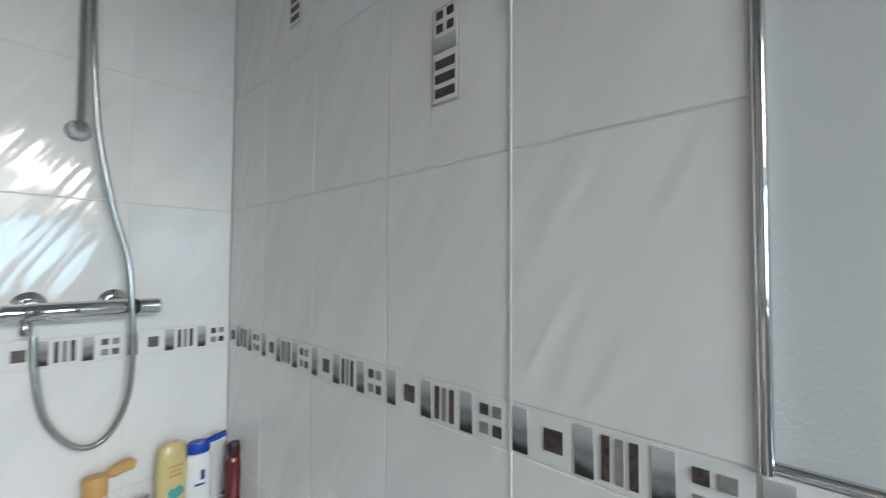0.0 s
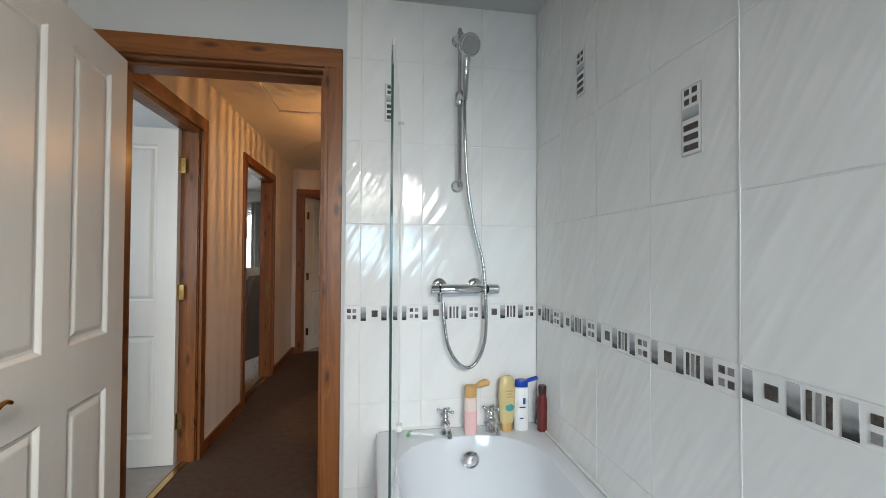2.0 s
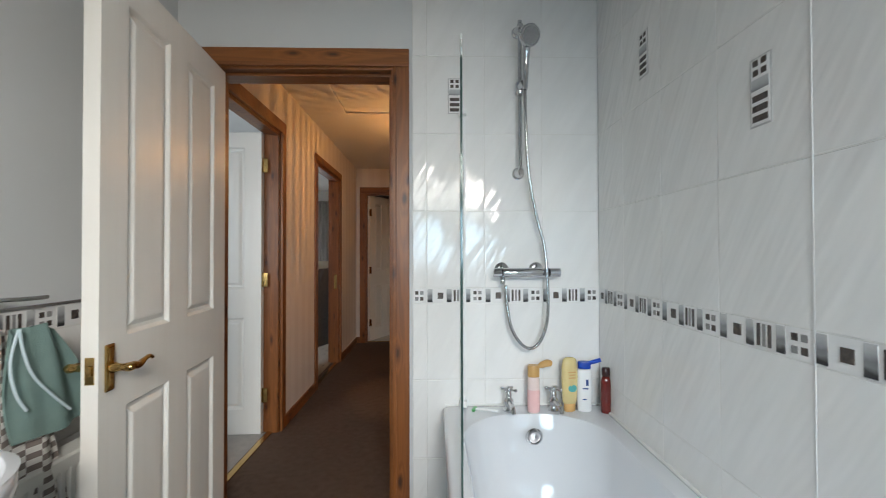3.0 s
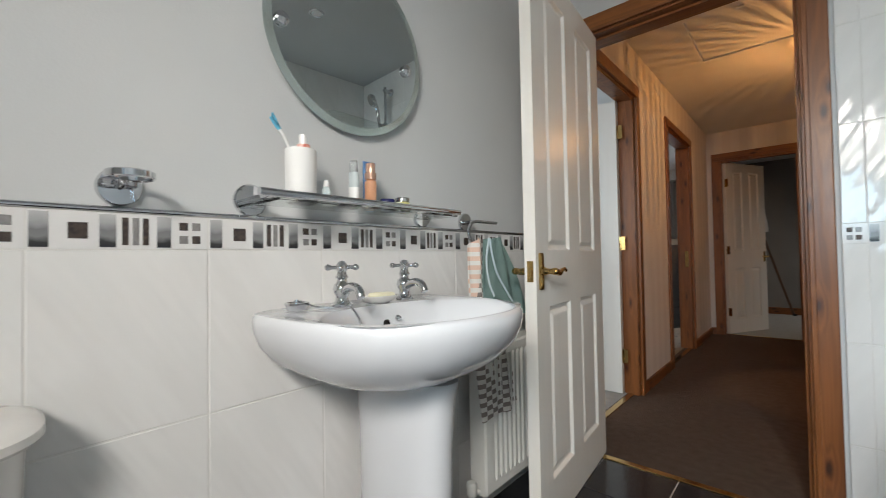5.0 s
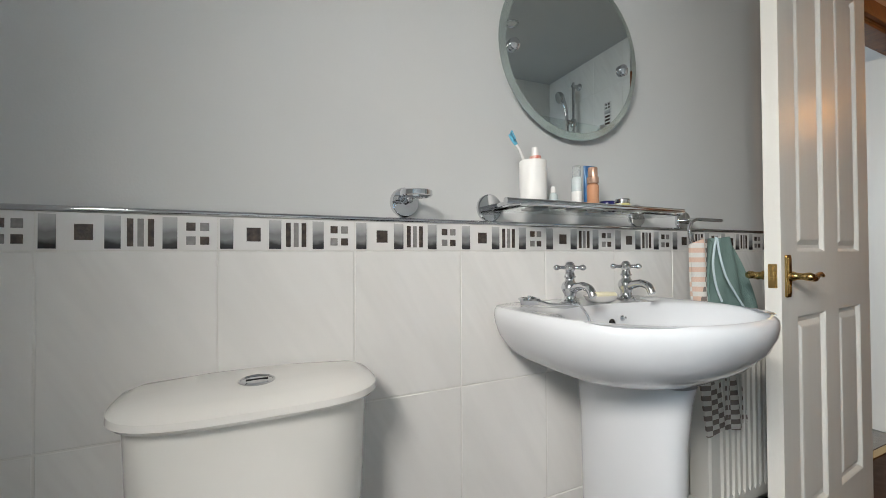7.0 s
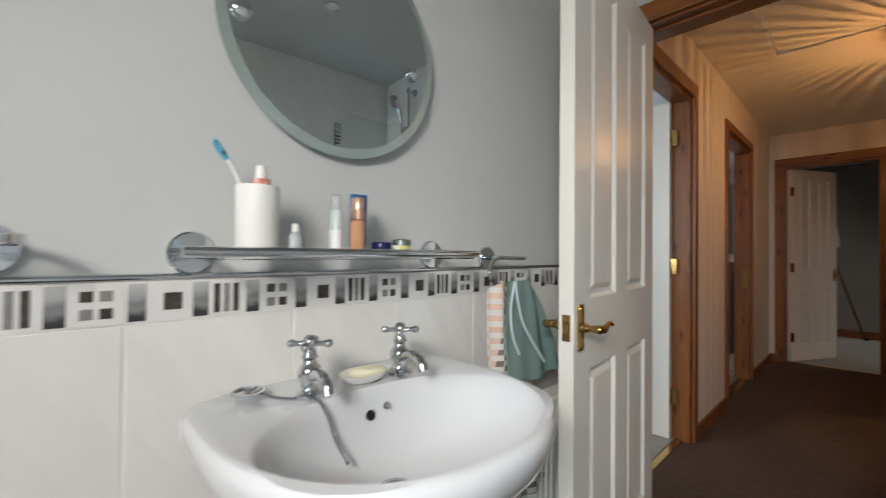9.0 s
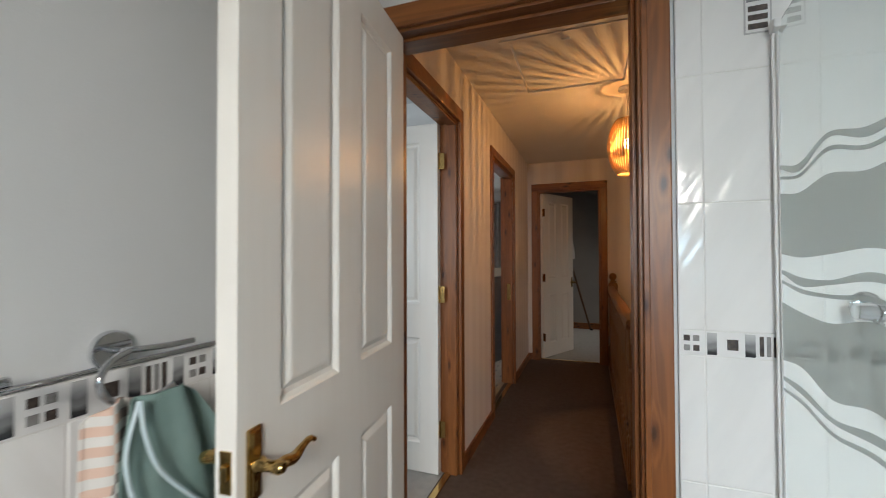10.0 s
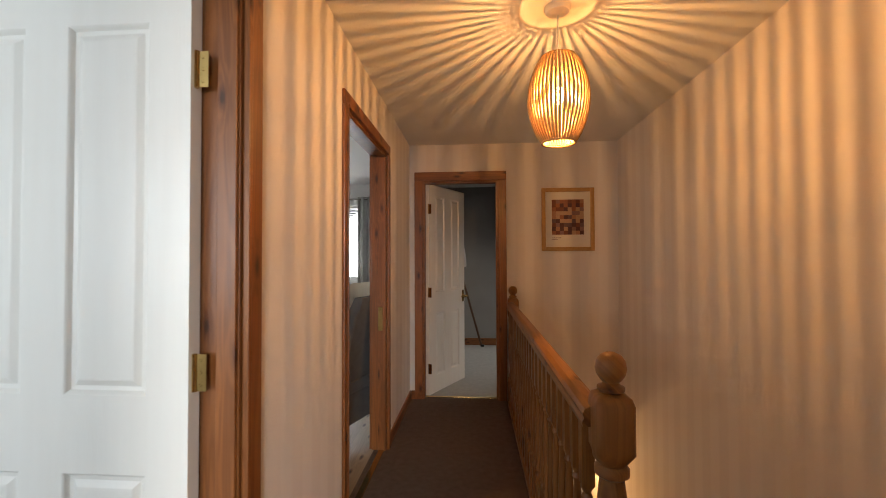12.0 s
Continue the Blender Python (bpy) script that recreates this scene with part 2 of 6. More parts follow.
M_WOODY = wood("varnished_pine_along", (0.125, 0.037, 0.008), (0.300, 0.105, 0.025), "y")
M_DOOR = material("white_satin_door_paint", (0.77, 0.745, 0.695), 0.32, second=(0.80, 0.78, 0.735), scale=5, bump=0.10, bump_scale=55, stretch=(6, 6, 0.35))
M_CARPET = material("brown_carpet", (0.088, 0.055, 0.038), 0.95, second=(0.135, 0.088, 0.063), scale=26, bump=0.9, bump_scale=420)
M_PALECARPET = material("pale_grey_carpet", (0.42, 0.41, 0.39), 0.95, second=(0.50, 0.49, 0.46), scale=22, bump=0.8, bump_scale=400)
M_FLOORT = material("black_gloss_floor_tile", (0.012, 0.012, 0.014), 0.16, second=(0.03, 0.03, 0.033), scale=9, bump=0.05, bump_scale=30)
M_CHROME = material("chrome", (0.66, 0.67, 0.69), 0.05, 1.0, second=(0.62, 0.63, 0.65), scale=12)
M_STEEL = material("brushed_steel_hose", (0.50, 0.50, 0.50), 0.25, 1.0, second=(0.42, 0.42, 0.42), scale=60)
M_BRASS = material("polished_brass", (0.60, 0.40, 0.15), 0.16, 1.0, second=(0.50, 0.33, 0.12), scale=30)
M_CERAMIC = material("white_glazed_ceramic", (0.665, 0.68, 0.705), 0.08, second=(0.65, 0.665, 0.69), scale=4, coat=0.5)
M_CREAMCER = material("warm_white_ceramic", (0.80, 0.79, 0.76), 0.10, second=(0.78, 0.77, 0.74), scale=4, coat=0.5)
M_MIRROR = material("mirror_silver", (0.72, 0.76, 0.745), 0.01, 1.0)
M_GLASS = material("clear_glass", (0.93, 0.98, 0.96), 0.02, transmission=1.0)
M_GLASSEDGE = material("dark_glass_edge", (0.035, 0.065, 0.06), 0.1)
def frosted(name):
    """Etched glass: passes part of the light straight, scatters the rest both ways."""
    m = bpy.data.materials.new(name)
    m.use_nodes = True
    n, l = m.node_tree.nodes, m.node_tree.links
    out = n["Material Output"]
    d, t, c = n.new("ShaderNodeBsdfDiffuse"), n.new("ShaderNodeBsdfTranslucent"), n.new("ShaderNodeBsdfTransparent")
    for k in (d, t):
        k.inputs["Color"].default_value = (0.76, 0.815, 0.79, 1)
    a, b = n.new("ShaderNodeMixShader"), n.new("ShaderNodeMixShader")
    a.inputs[0].default_value, b.inputs[0].default_value = 0.5, 0.52
    l.new(d.outputs[0], a.inputs[1])
    l.new(t.outputs[0], a.inputs[2])
    l.new(c.outputs[0], b.inputs[1])
    l.new(a.outputs[0], b.inputs[2])
    l.new(b.outputs[0], out.inputs["Surface"])
    return m


M_FROST = frosted("frosted_wave")
M_RAD = material("white_radiator_enamel", (0.78, 0.77, 0.73), 0.3, second=(0.75, 0.74, 0.70), scale=8)
M_PVC = material("white_plastic", (0.82, 0.82, 0.81), 0.35, second=(0.79, 0.79, 0.78), scale=10)
M_BLACK = material("black_void", (0.01, 0.01, 0.01), 0.5)

# ---- mesh helpers ----
def part(name, bm, mat, parent=None, label="", smooth=False):
    me = bpy.data.meshes.new(name)
    bmesh.ops.recalc_face_normals(bm, faces=bm.faces)
    bm.to_mesh(me)
    bm.free()
    for one in (mat if isinstance(mat, (list, tuple)) else [mat]):
        me.materials.append(one)
    if smooth:
        for p in me.polygons:
            p.use_smooth = True
        me.set_sharp_from_angle(angle=radians(42))
    ob = new(name, me)
    if parent is not None:
        ob.parent = parent
    if label:
        ob["label"] = label
    return ob


def thing(name, label, category, m=None, group="", kind=""):
    ob = new(name)
    if m is not None:
        ob.matrix_basis = m
    return tagged(ob, label, category, group, kind)


def box(bm, x0, x1, y0, y1, z0, z1, bevel=0.0, index=0):
    r = bmesh.ops.create_cube(bm, size=1, matrix=Matrix.LocRotScale(((x0 + x1) / 2, (y0 + y1) / 2, (z0 + z1) / 2), None, (abs(x1 - x0), abs(y1 - y0), abs(z1 - z0))))
    faces = list({f for v in r["verts"] for f in v.link_faces})
    for f in faces:
        f.material_index = index
    if bevel:
        bmesh.ops.bevel(bm, geom=list({e for f in faces for e in f.edges}), offset=bevel, segments=2, affect="EDGES", profile=0.6)
    return bm


def B(*args, **kw):
    return box(bmesh.new(), *args, **kw)


def loft(bm, rings, close_start=True, close_end=True, index=0):
    """Skin over rings of points, each a closed loop of the same count."""
    loops = [[bm.verts.new(p) for p in ring] for ring in rings]
    n = len(loops[0])
    for a, b in zip(loops, loops[1:]):
        for i in range(n):
            bm.faces.new((a[i], a[(i + 1) % n], b[(i + 1) % n], b[i])).material_index = index
    if close_start:
        bm.faces.new(loops[0][::-1]).material_index = index
    if close_end:
        bm.faces.new(loops[-1]).material_index = index
    return bm


def ring(cx, cy, z, rx, ry=None, n=24):
    ry = rx if ry is None else ry
    return [(cx + rx * math.cos(2 * math.pi * i / n), cy + ry * math.sin(2 * math.pi * i / n), z) for i in range(n)]


def lathe(bm, profile, n=24, m=None, index=0):
    """A turned shape round the z axis from (radius, height) pairs, moved by m."""
    m = m or Matrix()
    return loft(bm, [[m @ Vector(p) for p in ring(0, 0, z, max(r, 0.0004), n=n)] for r, z in profile], index=index)


def tube(bm, points, radius, n=10, index=0):
    pts = [Vector(p) for p in points]
    rings = []
    up = Vector((0.3, 0.2, 1)).normalized()
    for i, p in enumerate(pts):
        d = (pts[min(i + 1, len(pts) - 1)] - pts[max(i - 1, 0)]).normalized()
        a = d.cross(up)
        if a.length < 0.05:
            a = d.cross(Vector((1, 0, 0)))
        a.normalize()
        b = a.cross(d).normalized()
        up = b
        rad = radius[i] if isinstance(radius, (list, tuple)) else radius
        rings.append([p + rad * (math.cos(2 * math.pi * k / n) * a + math.sin(2 * math.pi * k / n) * b) for k in range(n)])
    return loft(bm, rings, index=index)


def curve_points(points, steps=8):
    """Catmull-Rom through the points."""
    p = [Vector(q) for q in points]
    p = [2 * p[0] - p[1]] + p + [2 * p[-1] - p[-2]]
    out = []
    for i in range(1, len(p) - 2):
        for k in range(steps):
            t = k / steps
            a, b, c, d = p[i - 1], p[i], p[i + 1], p[i + 2]
            out.append(0.5 * ((2 * b) + (c - a) * t + (2 * a - 5 * b + 4 * c - d) * t * t + (3 * b - a - 3 * c + d) * t ** 3))
    out.append(p[-2])
    return out


FACE_X = Matrix.Rotation(radians(90), 4, "Z")     # front (-y) turned to +x
FACE_NX = Matrix.Rotation(radians(-90), 4, "Z")   # front (-y) turned to -x


def wall(name, mat, pieces, label):
    """One wall of box pieces that butt end to end, with the openings between them."""
    bm = bmesh.new()
    for p in pieces:
        box(bm, *p)
    return tagged(part(name, bm, mat), label, "wall", kind="structure")

# ---- structure: bathroom ----
S = 0.012   # tile and bed in front of the wall's own face
TOP = CEIL
wall_basin = wall("wall_basin", M_PAINT, [(XS - S - WT, XS - S, YB - 0.35, YS + S + WT, 0, TOP)], "pale grey painted bathroom wall, half tiled in white")
wall_bath = wall("wall_bath", M_PAINT, [(XB + S, XB + S + WT, YB - 0.35, YS + S, 0, TOP)], "pale painted bathroom wall, fully tiled beside the bath")
DL, DR, DT = -1.660, -0.880, 1.973    # bathroom door opening
LIN = 0.02
wall_door = wall("wall_door", M_PAINT, [(DR + LIN, XB + S + WT, YS + S, YH, 0, TOP), (XS - S, DL - LIN, YS + S, YH, 0, TOP), (DL - LIN, DR + LIN, YS + S, YH, DT + LIN, TOP)], "painted wall with the doorway to the landing, tiled over the bath end")
WX0, WX1, WZ0, WZ1 = -0.95, -0.06, 1.00, 2.12
wall_back = wall("wall_back", M_PAINT, [(XS - S, WX0, YB - 0.35, YB, 0, TOP), (WX1, XB + S, YB - 0.35, YB, 0, TOP), (WX0, WX1, YB - 0.35, YB, 0, WZ0), (WX0, WX1, YB - 0.35, YB, WZ1, TOP)], "pale painted outside wall with the bathroom window")
tagged(part("ceiling_bathroom", B(XS - S - WT, XB + S + WT, YB - 0.35, YH, TOP, TOP + 0.1), M_BCEIL), "plain pale grey painted bathroom ceiling", "ceiling", kind="structure")
floor_bath = tagged(part("floor_bathroom", B(XS - S, XB + S, YB, YS - 0.04, -0.1, -0.004), M_GROUT), "bathroom floor of glossy black square tiles", "floor", kind="structure")

window_bath = thing("window_1", "white plastic bathroom window letting in daylight", "window", kind="structure")
bm = bmesh.new()
for p in ((WX0, WX0 + 0.06, WZ0, WZ1), (WX1 - 0.06, WX1, WZ0, WZ1), (WX0 + 0.06, WX1 - 0.06, WZ0, WZ0 + 0.06), (WX0 + 0.06, WX1 - 0.06, WZ1 - 0.06, WZ1), (WX0 + 0.06, WX1 - 0.06, 1.55, 1.61)):
    box(bm, p[0], p[1], YB - 0.34, YB - 0.28, p[2], p[3], 0.006)
part("window_frame", bm, M_PVC, window_bath)
for a, b in ((WZ0 + 0.06, 1.55), (1.61, WZ1 - 0.06)):
    pane = part("pane", B(WX0 + 0.06, WX1 - 0.06, YB - 0.315, YB - 0.308, a, b), M_GLASS, window_bath)
    pane.visible_shadow = False
part("window_sill", B(WX0, WX1, YB - 0.27, YB + 0.03, WZ0 + 0.001, WZ0 + 0.021, 0.006), M_PVC, window_bath)

# ---- structure: landing and the rooms off it ----
D1A, D1B, D2A, D2B = 1.565, 2.285, 3.138, 4.000
DH = 1.958
HX = XH - 0.085
wall_left = wall("wall_landing_left", [M_PAPER], [(HX, XH, YH, D1A - LIN, 0, TOP), (HX, XH, D1A - LIN, D1B + LIN, DH + LIN, TOP), (HX, XH, D1B + LIN, D2A - LIN, 0, TOP), (HX, XH, D2A - LIN, D2B + LIN, DH + LIN, TOP), (HX, XH, D2B + LIN, YE, 0, TOP)], "cream striped wallpaper wall with two open doorways")
D3A, D3B = -1.580, -0.914
STAIR0, XB0 = 2.46, -0.758            # stair opening: top nosing and edge beside the balustrade
wall_end = wall("wall_landing_end", [M_PAPER], [(HX, D3A - LIN, YE, YE + WT, 0, TOP), (D3A - LIN, D3B + LIN, YE, YE + WT, DH + LIN, TOP), (D3B + LIN, XR, YE, YE + WT, -0.22, TOP)], "cream striped wallpaper wall with an open doorway and a picture")
wall_right = wall("wall_landing_right", [M_PAPER], [(XR, XR + WT, YH, YE + WT, -0.2, TOP), (XR, XR + WT, YH, 7.4, -2.6, -0.2)], "cream striped wallpaper wall of the stairwell")
wall("wall_landing_near", [M_PAPER], [(DR + LIN, XR, YH + 0.001, YH + 0.013, 0, TOP), (XH + 0.001, DL - LIN, YH + 0.001, YH + 0.013, 0, TOP), (DL - LIN, DR + LIN, YH + 0.001, YH + 0.013, DT + LIN, TOP)], "cream striped wallpaper round the bathroom doorway")
# ceiling with the loft hatch's opening
HA, HB, HC, HD = -1.390, -0.803, 2.185, 2.845
bm = bmesh.new()
for p in ((HX, XR + WT, YH, HC), (HX, XR + WT, HD, YE + WT), (HX, HA, HC, HD), (HB, XR + WT, HC, HD)):
    box(bm, *p, TOP, TOP + 0.1)
tagged(part("ceiling_landing", bm, M_HCEIL), "cream painted landing ceiling", "ceiling", kind="structure")
hatch = thing("loft_hatch", "cream painted flush loft hatch in the landing ceiling", "hatch", kind="structure")
part("hatch_panel", B(HA + 0.006, HB - 0.006, HC + 0.006, HD - 0.006, TOP + 0.004, TOP + 0.03, 0.003), M_HCEIL, hatch)
bm = bmesh.new()
for p in ((HA - 0.045, HA, HC - 0.045, HD + 0.045), (HB, HB + 0.045, HC - 0.045, HD + 0.045), (HA, HB, HC - 0.045, HC), (HA, HB, HD, HD + 0.045)):
    box(bm, *p, TOP - 0.005, TOP - 0.001, 0.0015)
part("hatch_frame", bm, M_HCEIL, hatch)
part("hatch_catch", B(-1.135, -1.095, 2.219, 2.235, TOP - 0.006, TOP + 0.006, 0.002), M_PVC, hatch, "small white hatch catch")
# landing floor: the passage, and the strip before the stairs
bm = bmesh.new()
box(bm, HX, XB0, YS - 0.04, YE + 0.06, -0.25, 0.0)
box(bm, XB0, XR, YS - 0.04, STAIR0, -0.25, 0.0)
tagged(part("floor_landing", bm, M_CARPET), "landing floor with short brown carpet", "floor", kind="structure")
# stairs down towards the end wall
stairs = thing("stairs", "brown carpeted straight stairs going down", "stairs", kind="structure")
for k in range(12):
    y = STAIR0 + 0.225 * k
    part("step", B(XB0 + 0.02, XR, y, y + 0.245, -0.19 * (k + 1) - 0.25, -0.19 * (k + 1), 0.012), M_CARPET, stairs)
wall("wall_stair_side", [M_PAPER], [(XB0 - 0.10, XB0, STAIR0, 7.4, -2.6, -0.26)], "papered wall under the landing's edge")
lower = thing("lower_hall", "lower hall seen down the stairs with pale walls", "hall", kind="structure")
part("floor", B(XB0 - 0.1, XR + WT, 4.9, 7.5, -2.62, -2.5), M_CARPET, lower)
part("wall", B(XB0 - 0.1, XR + WT, 7.4, 7.5, -2.5, -0.2), M_PAPER, lower)
part("ceiling", B(XB0 - 0.1, XR + WT, YE + WT, 7.5, -0.24, -0.2), M_CEIL, lower)

# bedroom behind the first door
wall("wall_bedroom", [M_BEDW], [(-4.4, HX, 2.75, 2.85, 0, TOP), (-4.4, -4.3, 0.3, 2.75, 0, TOP), (-4.4, -3.55, 0.2, 0.3, 0, TOP), (-2.25, XS - S - WT - 0.002, 0.2, 0.3, 0, TOP), (-3.55, -2.25, 0.2, 0.3, 0, 0.9), (-3.55, -2.25, 0.2, 0.3, 2.0, TOP)], "plain white painted bedroom walls")
wall("wall_bedroom_inner", [M_BEDW], [(HX - 0.012, HX - 0.001, YH, D1A - LIN, 0, TOP), (HX - 0.012, HX - 0.001, D1B + LIN, 2.75, 0, TOP), (HX - 0.012, HX - 0.001, D1A - LIN, D1B + LIN, DH + LIN, TOP)], "plain white painted wall round the bedroom door")
tagged(part("ceiling_bedroom", B(-4.4, HX, 0.2, 2.85, TOP, TOP + 0.1), M_CEIL), "white bedroom ceiling", "ceiling", kind="structure")
tagged(part("floor_bedroom", B(-4.4, HX, 0.2, 2.85, -0.1, 0.0), M_PALECARPET), "pale carpeted bedroom floor", "floor", kind="structure")
# bedroom behind the second door
FX0, FY1 = -4.2, 6.9
M_OAK = wood("pale_laminate_floor", (0.20, 0.135, 0.075), (0.34, 0.245, 0.145), "y", 0.6)
RW0, RW1 = -3.95, -2.50
wall("wall_far_bedroom", [M_BEDW], [(FX0, HX - 0.001, 2.86, 2.95, 0, TOP), (FX0 - 0.1, FX0, 2.86, FY1, 0, TOP), (FX0, RW0, FY1, FY1 + 0.1, 0, TOP), (RW1, HX - 0.001, FY1, FY1 + 0.1, 0, TOP), (RW0, RW1, FY1, FY1 + 0.1, 0, 0.95), (RW0, RW1, FY1, FY1 + 0.1, 2.0, TOP)], "plain pale bedroom walls with a window")
wall("wall_far_bedroom_inner", [M_BEDW], [(HX - 0.012, HX - 0.001, 2.95, D2A - LIN, 0, TOP), (HX - 0.012, HX - 0.001, D2B + LIN, FY1, 0, TOP), (HX - 0.012, HX - 0.001, D2A - LIN, D2B + LIN, DH + LIN, TOP)], "plain pale wall round the far bedroom door")
tagged(part("ceiling_far_bedroom", B(FX0 - 0.1, HX, 2.86, FY1 + 0.1, TOP, TOP + 0.1), M_CEIL), "white bedroom ceiling", "ceiling", kind="structure")
tagged(part("floor_far_bedroom", B(FX0 - 0.1, HX, 2.86, FY1 + 0.1, -0.1, 0.0), M_OAK), "pale laminate bedroom floor", "floor", kind="structure")
# room behind the end door
wall("wall_end_room", [M_BLUEW], [(-1.9, -1.8, YE + WT, 7.3, 0, TOP), (-1.9, 0.9, 7.3, 7.4, 0, TOP), (0.8, 0.9, YE + WT, 7.3, 0, TOP), (-1.8, D3A - LIN, YE + WT + 0.001, YE + WT + 0.01, 0, TOP), (D3B + LIN, 0.8, YE + WT + 0.001, YE + WT + 0.01, 0, TOP), (D3A - LIN, D3B + LIN, YE + WT + 0.001, YE + WT + 0.01, DH + LIN, TOP)], "blue-grey painted walls of the end room")
tagged(part("ceiling_end_room", B(-1.9, 0.9, YE + WT, 7.4, TOP, TOP + 0.1), M_CEIL), "white end room ceiling", "ceiling", kind="structure")
tagged(part("floor_end_room", B(-1.9, 0.9, YE + 0.06, 7.4, -0.1, 0.0), M_PALECARPET), "pale grey carpeted end room floor", "floor", kind="structure")
tagged(part("baseboard_end_room", B(-1.8, 0.8, 7.28, 7.3, 0.0, 0.10, 0.004), M_WOODX), "brown wooden skirting", "skirting", kind="structure")
tagged(part("ground", B(-400, 400, -400, 400, -2.8, -2.7), material("grass_ground", (0.06, 0.09, 0.03), 0.9, second=(0.09, 0.11, 0.05), scale=0.4)), "grassy ground far below the windows", "ground", kind="structure")

# skirting on the landing
def skirting(name, x0, x1, y0, y1, mat):
    bm = B(x0, x1, y0, y1, 0.0, 0.075, 0.004)
    tagged(part(name, bm, mat), "brown varnished wooden skirting board", "skirting", kind="structure")


skirting("baseboard_1", XH, XH + 0.015, D1B + ARCH, D2A - 0.067, M_WOODY)
skirting("baseboard_2", XH, XH + 0.015, D2B + 0.067, YE - 0.001, M_WOODY)
skirting("baseboard_3", XH + 0.015, D3A - ARCH, YE - 0.015, YE, M_WOODX)


# ---- door frames ----
def door_frame(name, width, height, depth, m, label, sides=(1, 1), ARCH=ARCH, room_side=1):
    """Lining and architraves; local x across the opening, y from the front face (0) to the back (depth)."""
    f = thing(name, label, "door frame", m, kind="structure")
    for a, b in ((-LIN, 0.0), (width, width + LIN)):
        part("jamb_lining", B(a, b, 0.0, depth, 0.0, height, 0.002), M_WOODZ, f)
    part("head_lining", B(-LIN, width + LIN, 0.0, depth, height, height + LIN, 0.002), M_WOODX, f)
    s0, s1 = (0.004, depth - 0.043) if room_side else (0.043, depth - 0.004)
    for a, b in ((0.0005, 0.012), (width - 0.012, width - 0.0005)):
        part("door_stop", B(a, b, s0, s1, 0.0, height - 0.012, 0.002), M_WOODZ, f)
    part("door_stop", B(0.0, width, s0, s1, height - 0.012, height - 0.0005, 0.002), M_WOODX, f)
    for side, y0, y1 in ((0, -0.016, -0.0015), (1, depth + 0.0015, depth + 0.016)):
        if not sides[side]:
            continue
        for a, b, c, d in ((-ARCH, -0.008, -ARCH + 0.022, -0.02), (width + 0.008, width + ARCH, width + 0.02, width + ARCH - 0.022)):
            bm = B(a, b, y0, y1, 0.0, height + 0.008, 0.004)
            yy = (y0 - 0.0035, y0 + 0.004) if side == 0 else (y1 - 0.004, y1 + 0.0035)
            if a < 0:
                box(bm, b - 0.016, b, *yy, 0.0, height + 0.008, 0.003)
            else:
                box(bm, a, a + 0.016, *yy, 0.0, height + 0.008, 0.003)
            part("architrave", bm, M_WOODZ, f)
        bm = B(-ARCH, width + ARCH, y0, y1, height + 0.009, height + ARCH + 0.008, 0.004)
        yy = (y0 - 0.0035, y0 + 0.004) if side == 0 else (y1 - 0.004, y1 + 0.0035)
        box(bm, -0.008, width + 0.008, *yy, height + 0.009, height + 0.025, 0.003)
        part("head_architrave", bm, M_WOODX, f)
    return f


door_frame("door_frame_bathroom", DR - DL, DT, YH + 0.013 - YS - S + 0.012, pose(DL, YS, 0), "varnished orange-brown pine frame of the bathroom doorway", room_side=0)
door_frame("door_frame_bedroom", D1B - D1A, DH, 0.085 + 0.012, Matrix.Translation((XH, D1A, 0)) @ FACE_X, "varnished orange-brown pine bedroom door frame on the landing")
door_frame("door_frame_far_bedroom", D2B - D2A, DH, 0.085 + 0.012, Matrix.Translation((XH, D2A, 0)) @ FACE_X, "varnished orange-brown pine frame of the far bedroom doorway", ARCH=0.066)
door_frame("door_frame_end_room", D3B - D3A, DH, WT + 0.010, pose(D3A, YE, 0), "varnished orange-brown pine frame of the end doorway")


# ---- doors ----
def moulding(bm, x0, x1, z0, z1, y, sign):
    """Moulded door panel: a rounded drop, a flat groove and a raised field."""
    steps = ((0.0, 0.0), (0.004, 0.003), (0.010, 0.011), (0.020, 0.0125), (0.035, 0.004), (0.041, 0.003))
    loops = []
    for inset, sink in steps:
        yy = y - sign * sink
        loops.append([bm.verts.new(p) for p in ((x0 + inset, yy, z0 + inset), (x1 - inset, yy, z0 + inset), (x1 - inset, yy, z1 - inset), (x0 + inset, yy, z1 - inset))])
    for a, b in zip(loops, loops[1:]):
        for i in range(4):
            bm.faces.new((a[i], a[(i + 1) % 4], b[(i + 1) % 4], b[i]))
    bm.faces.new(loops[-1])


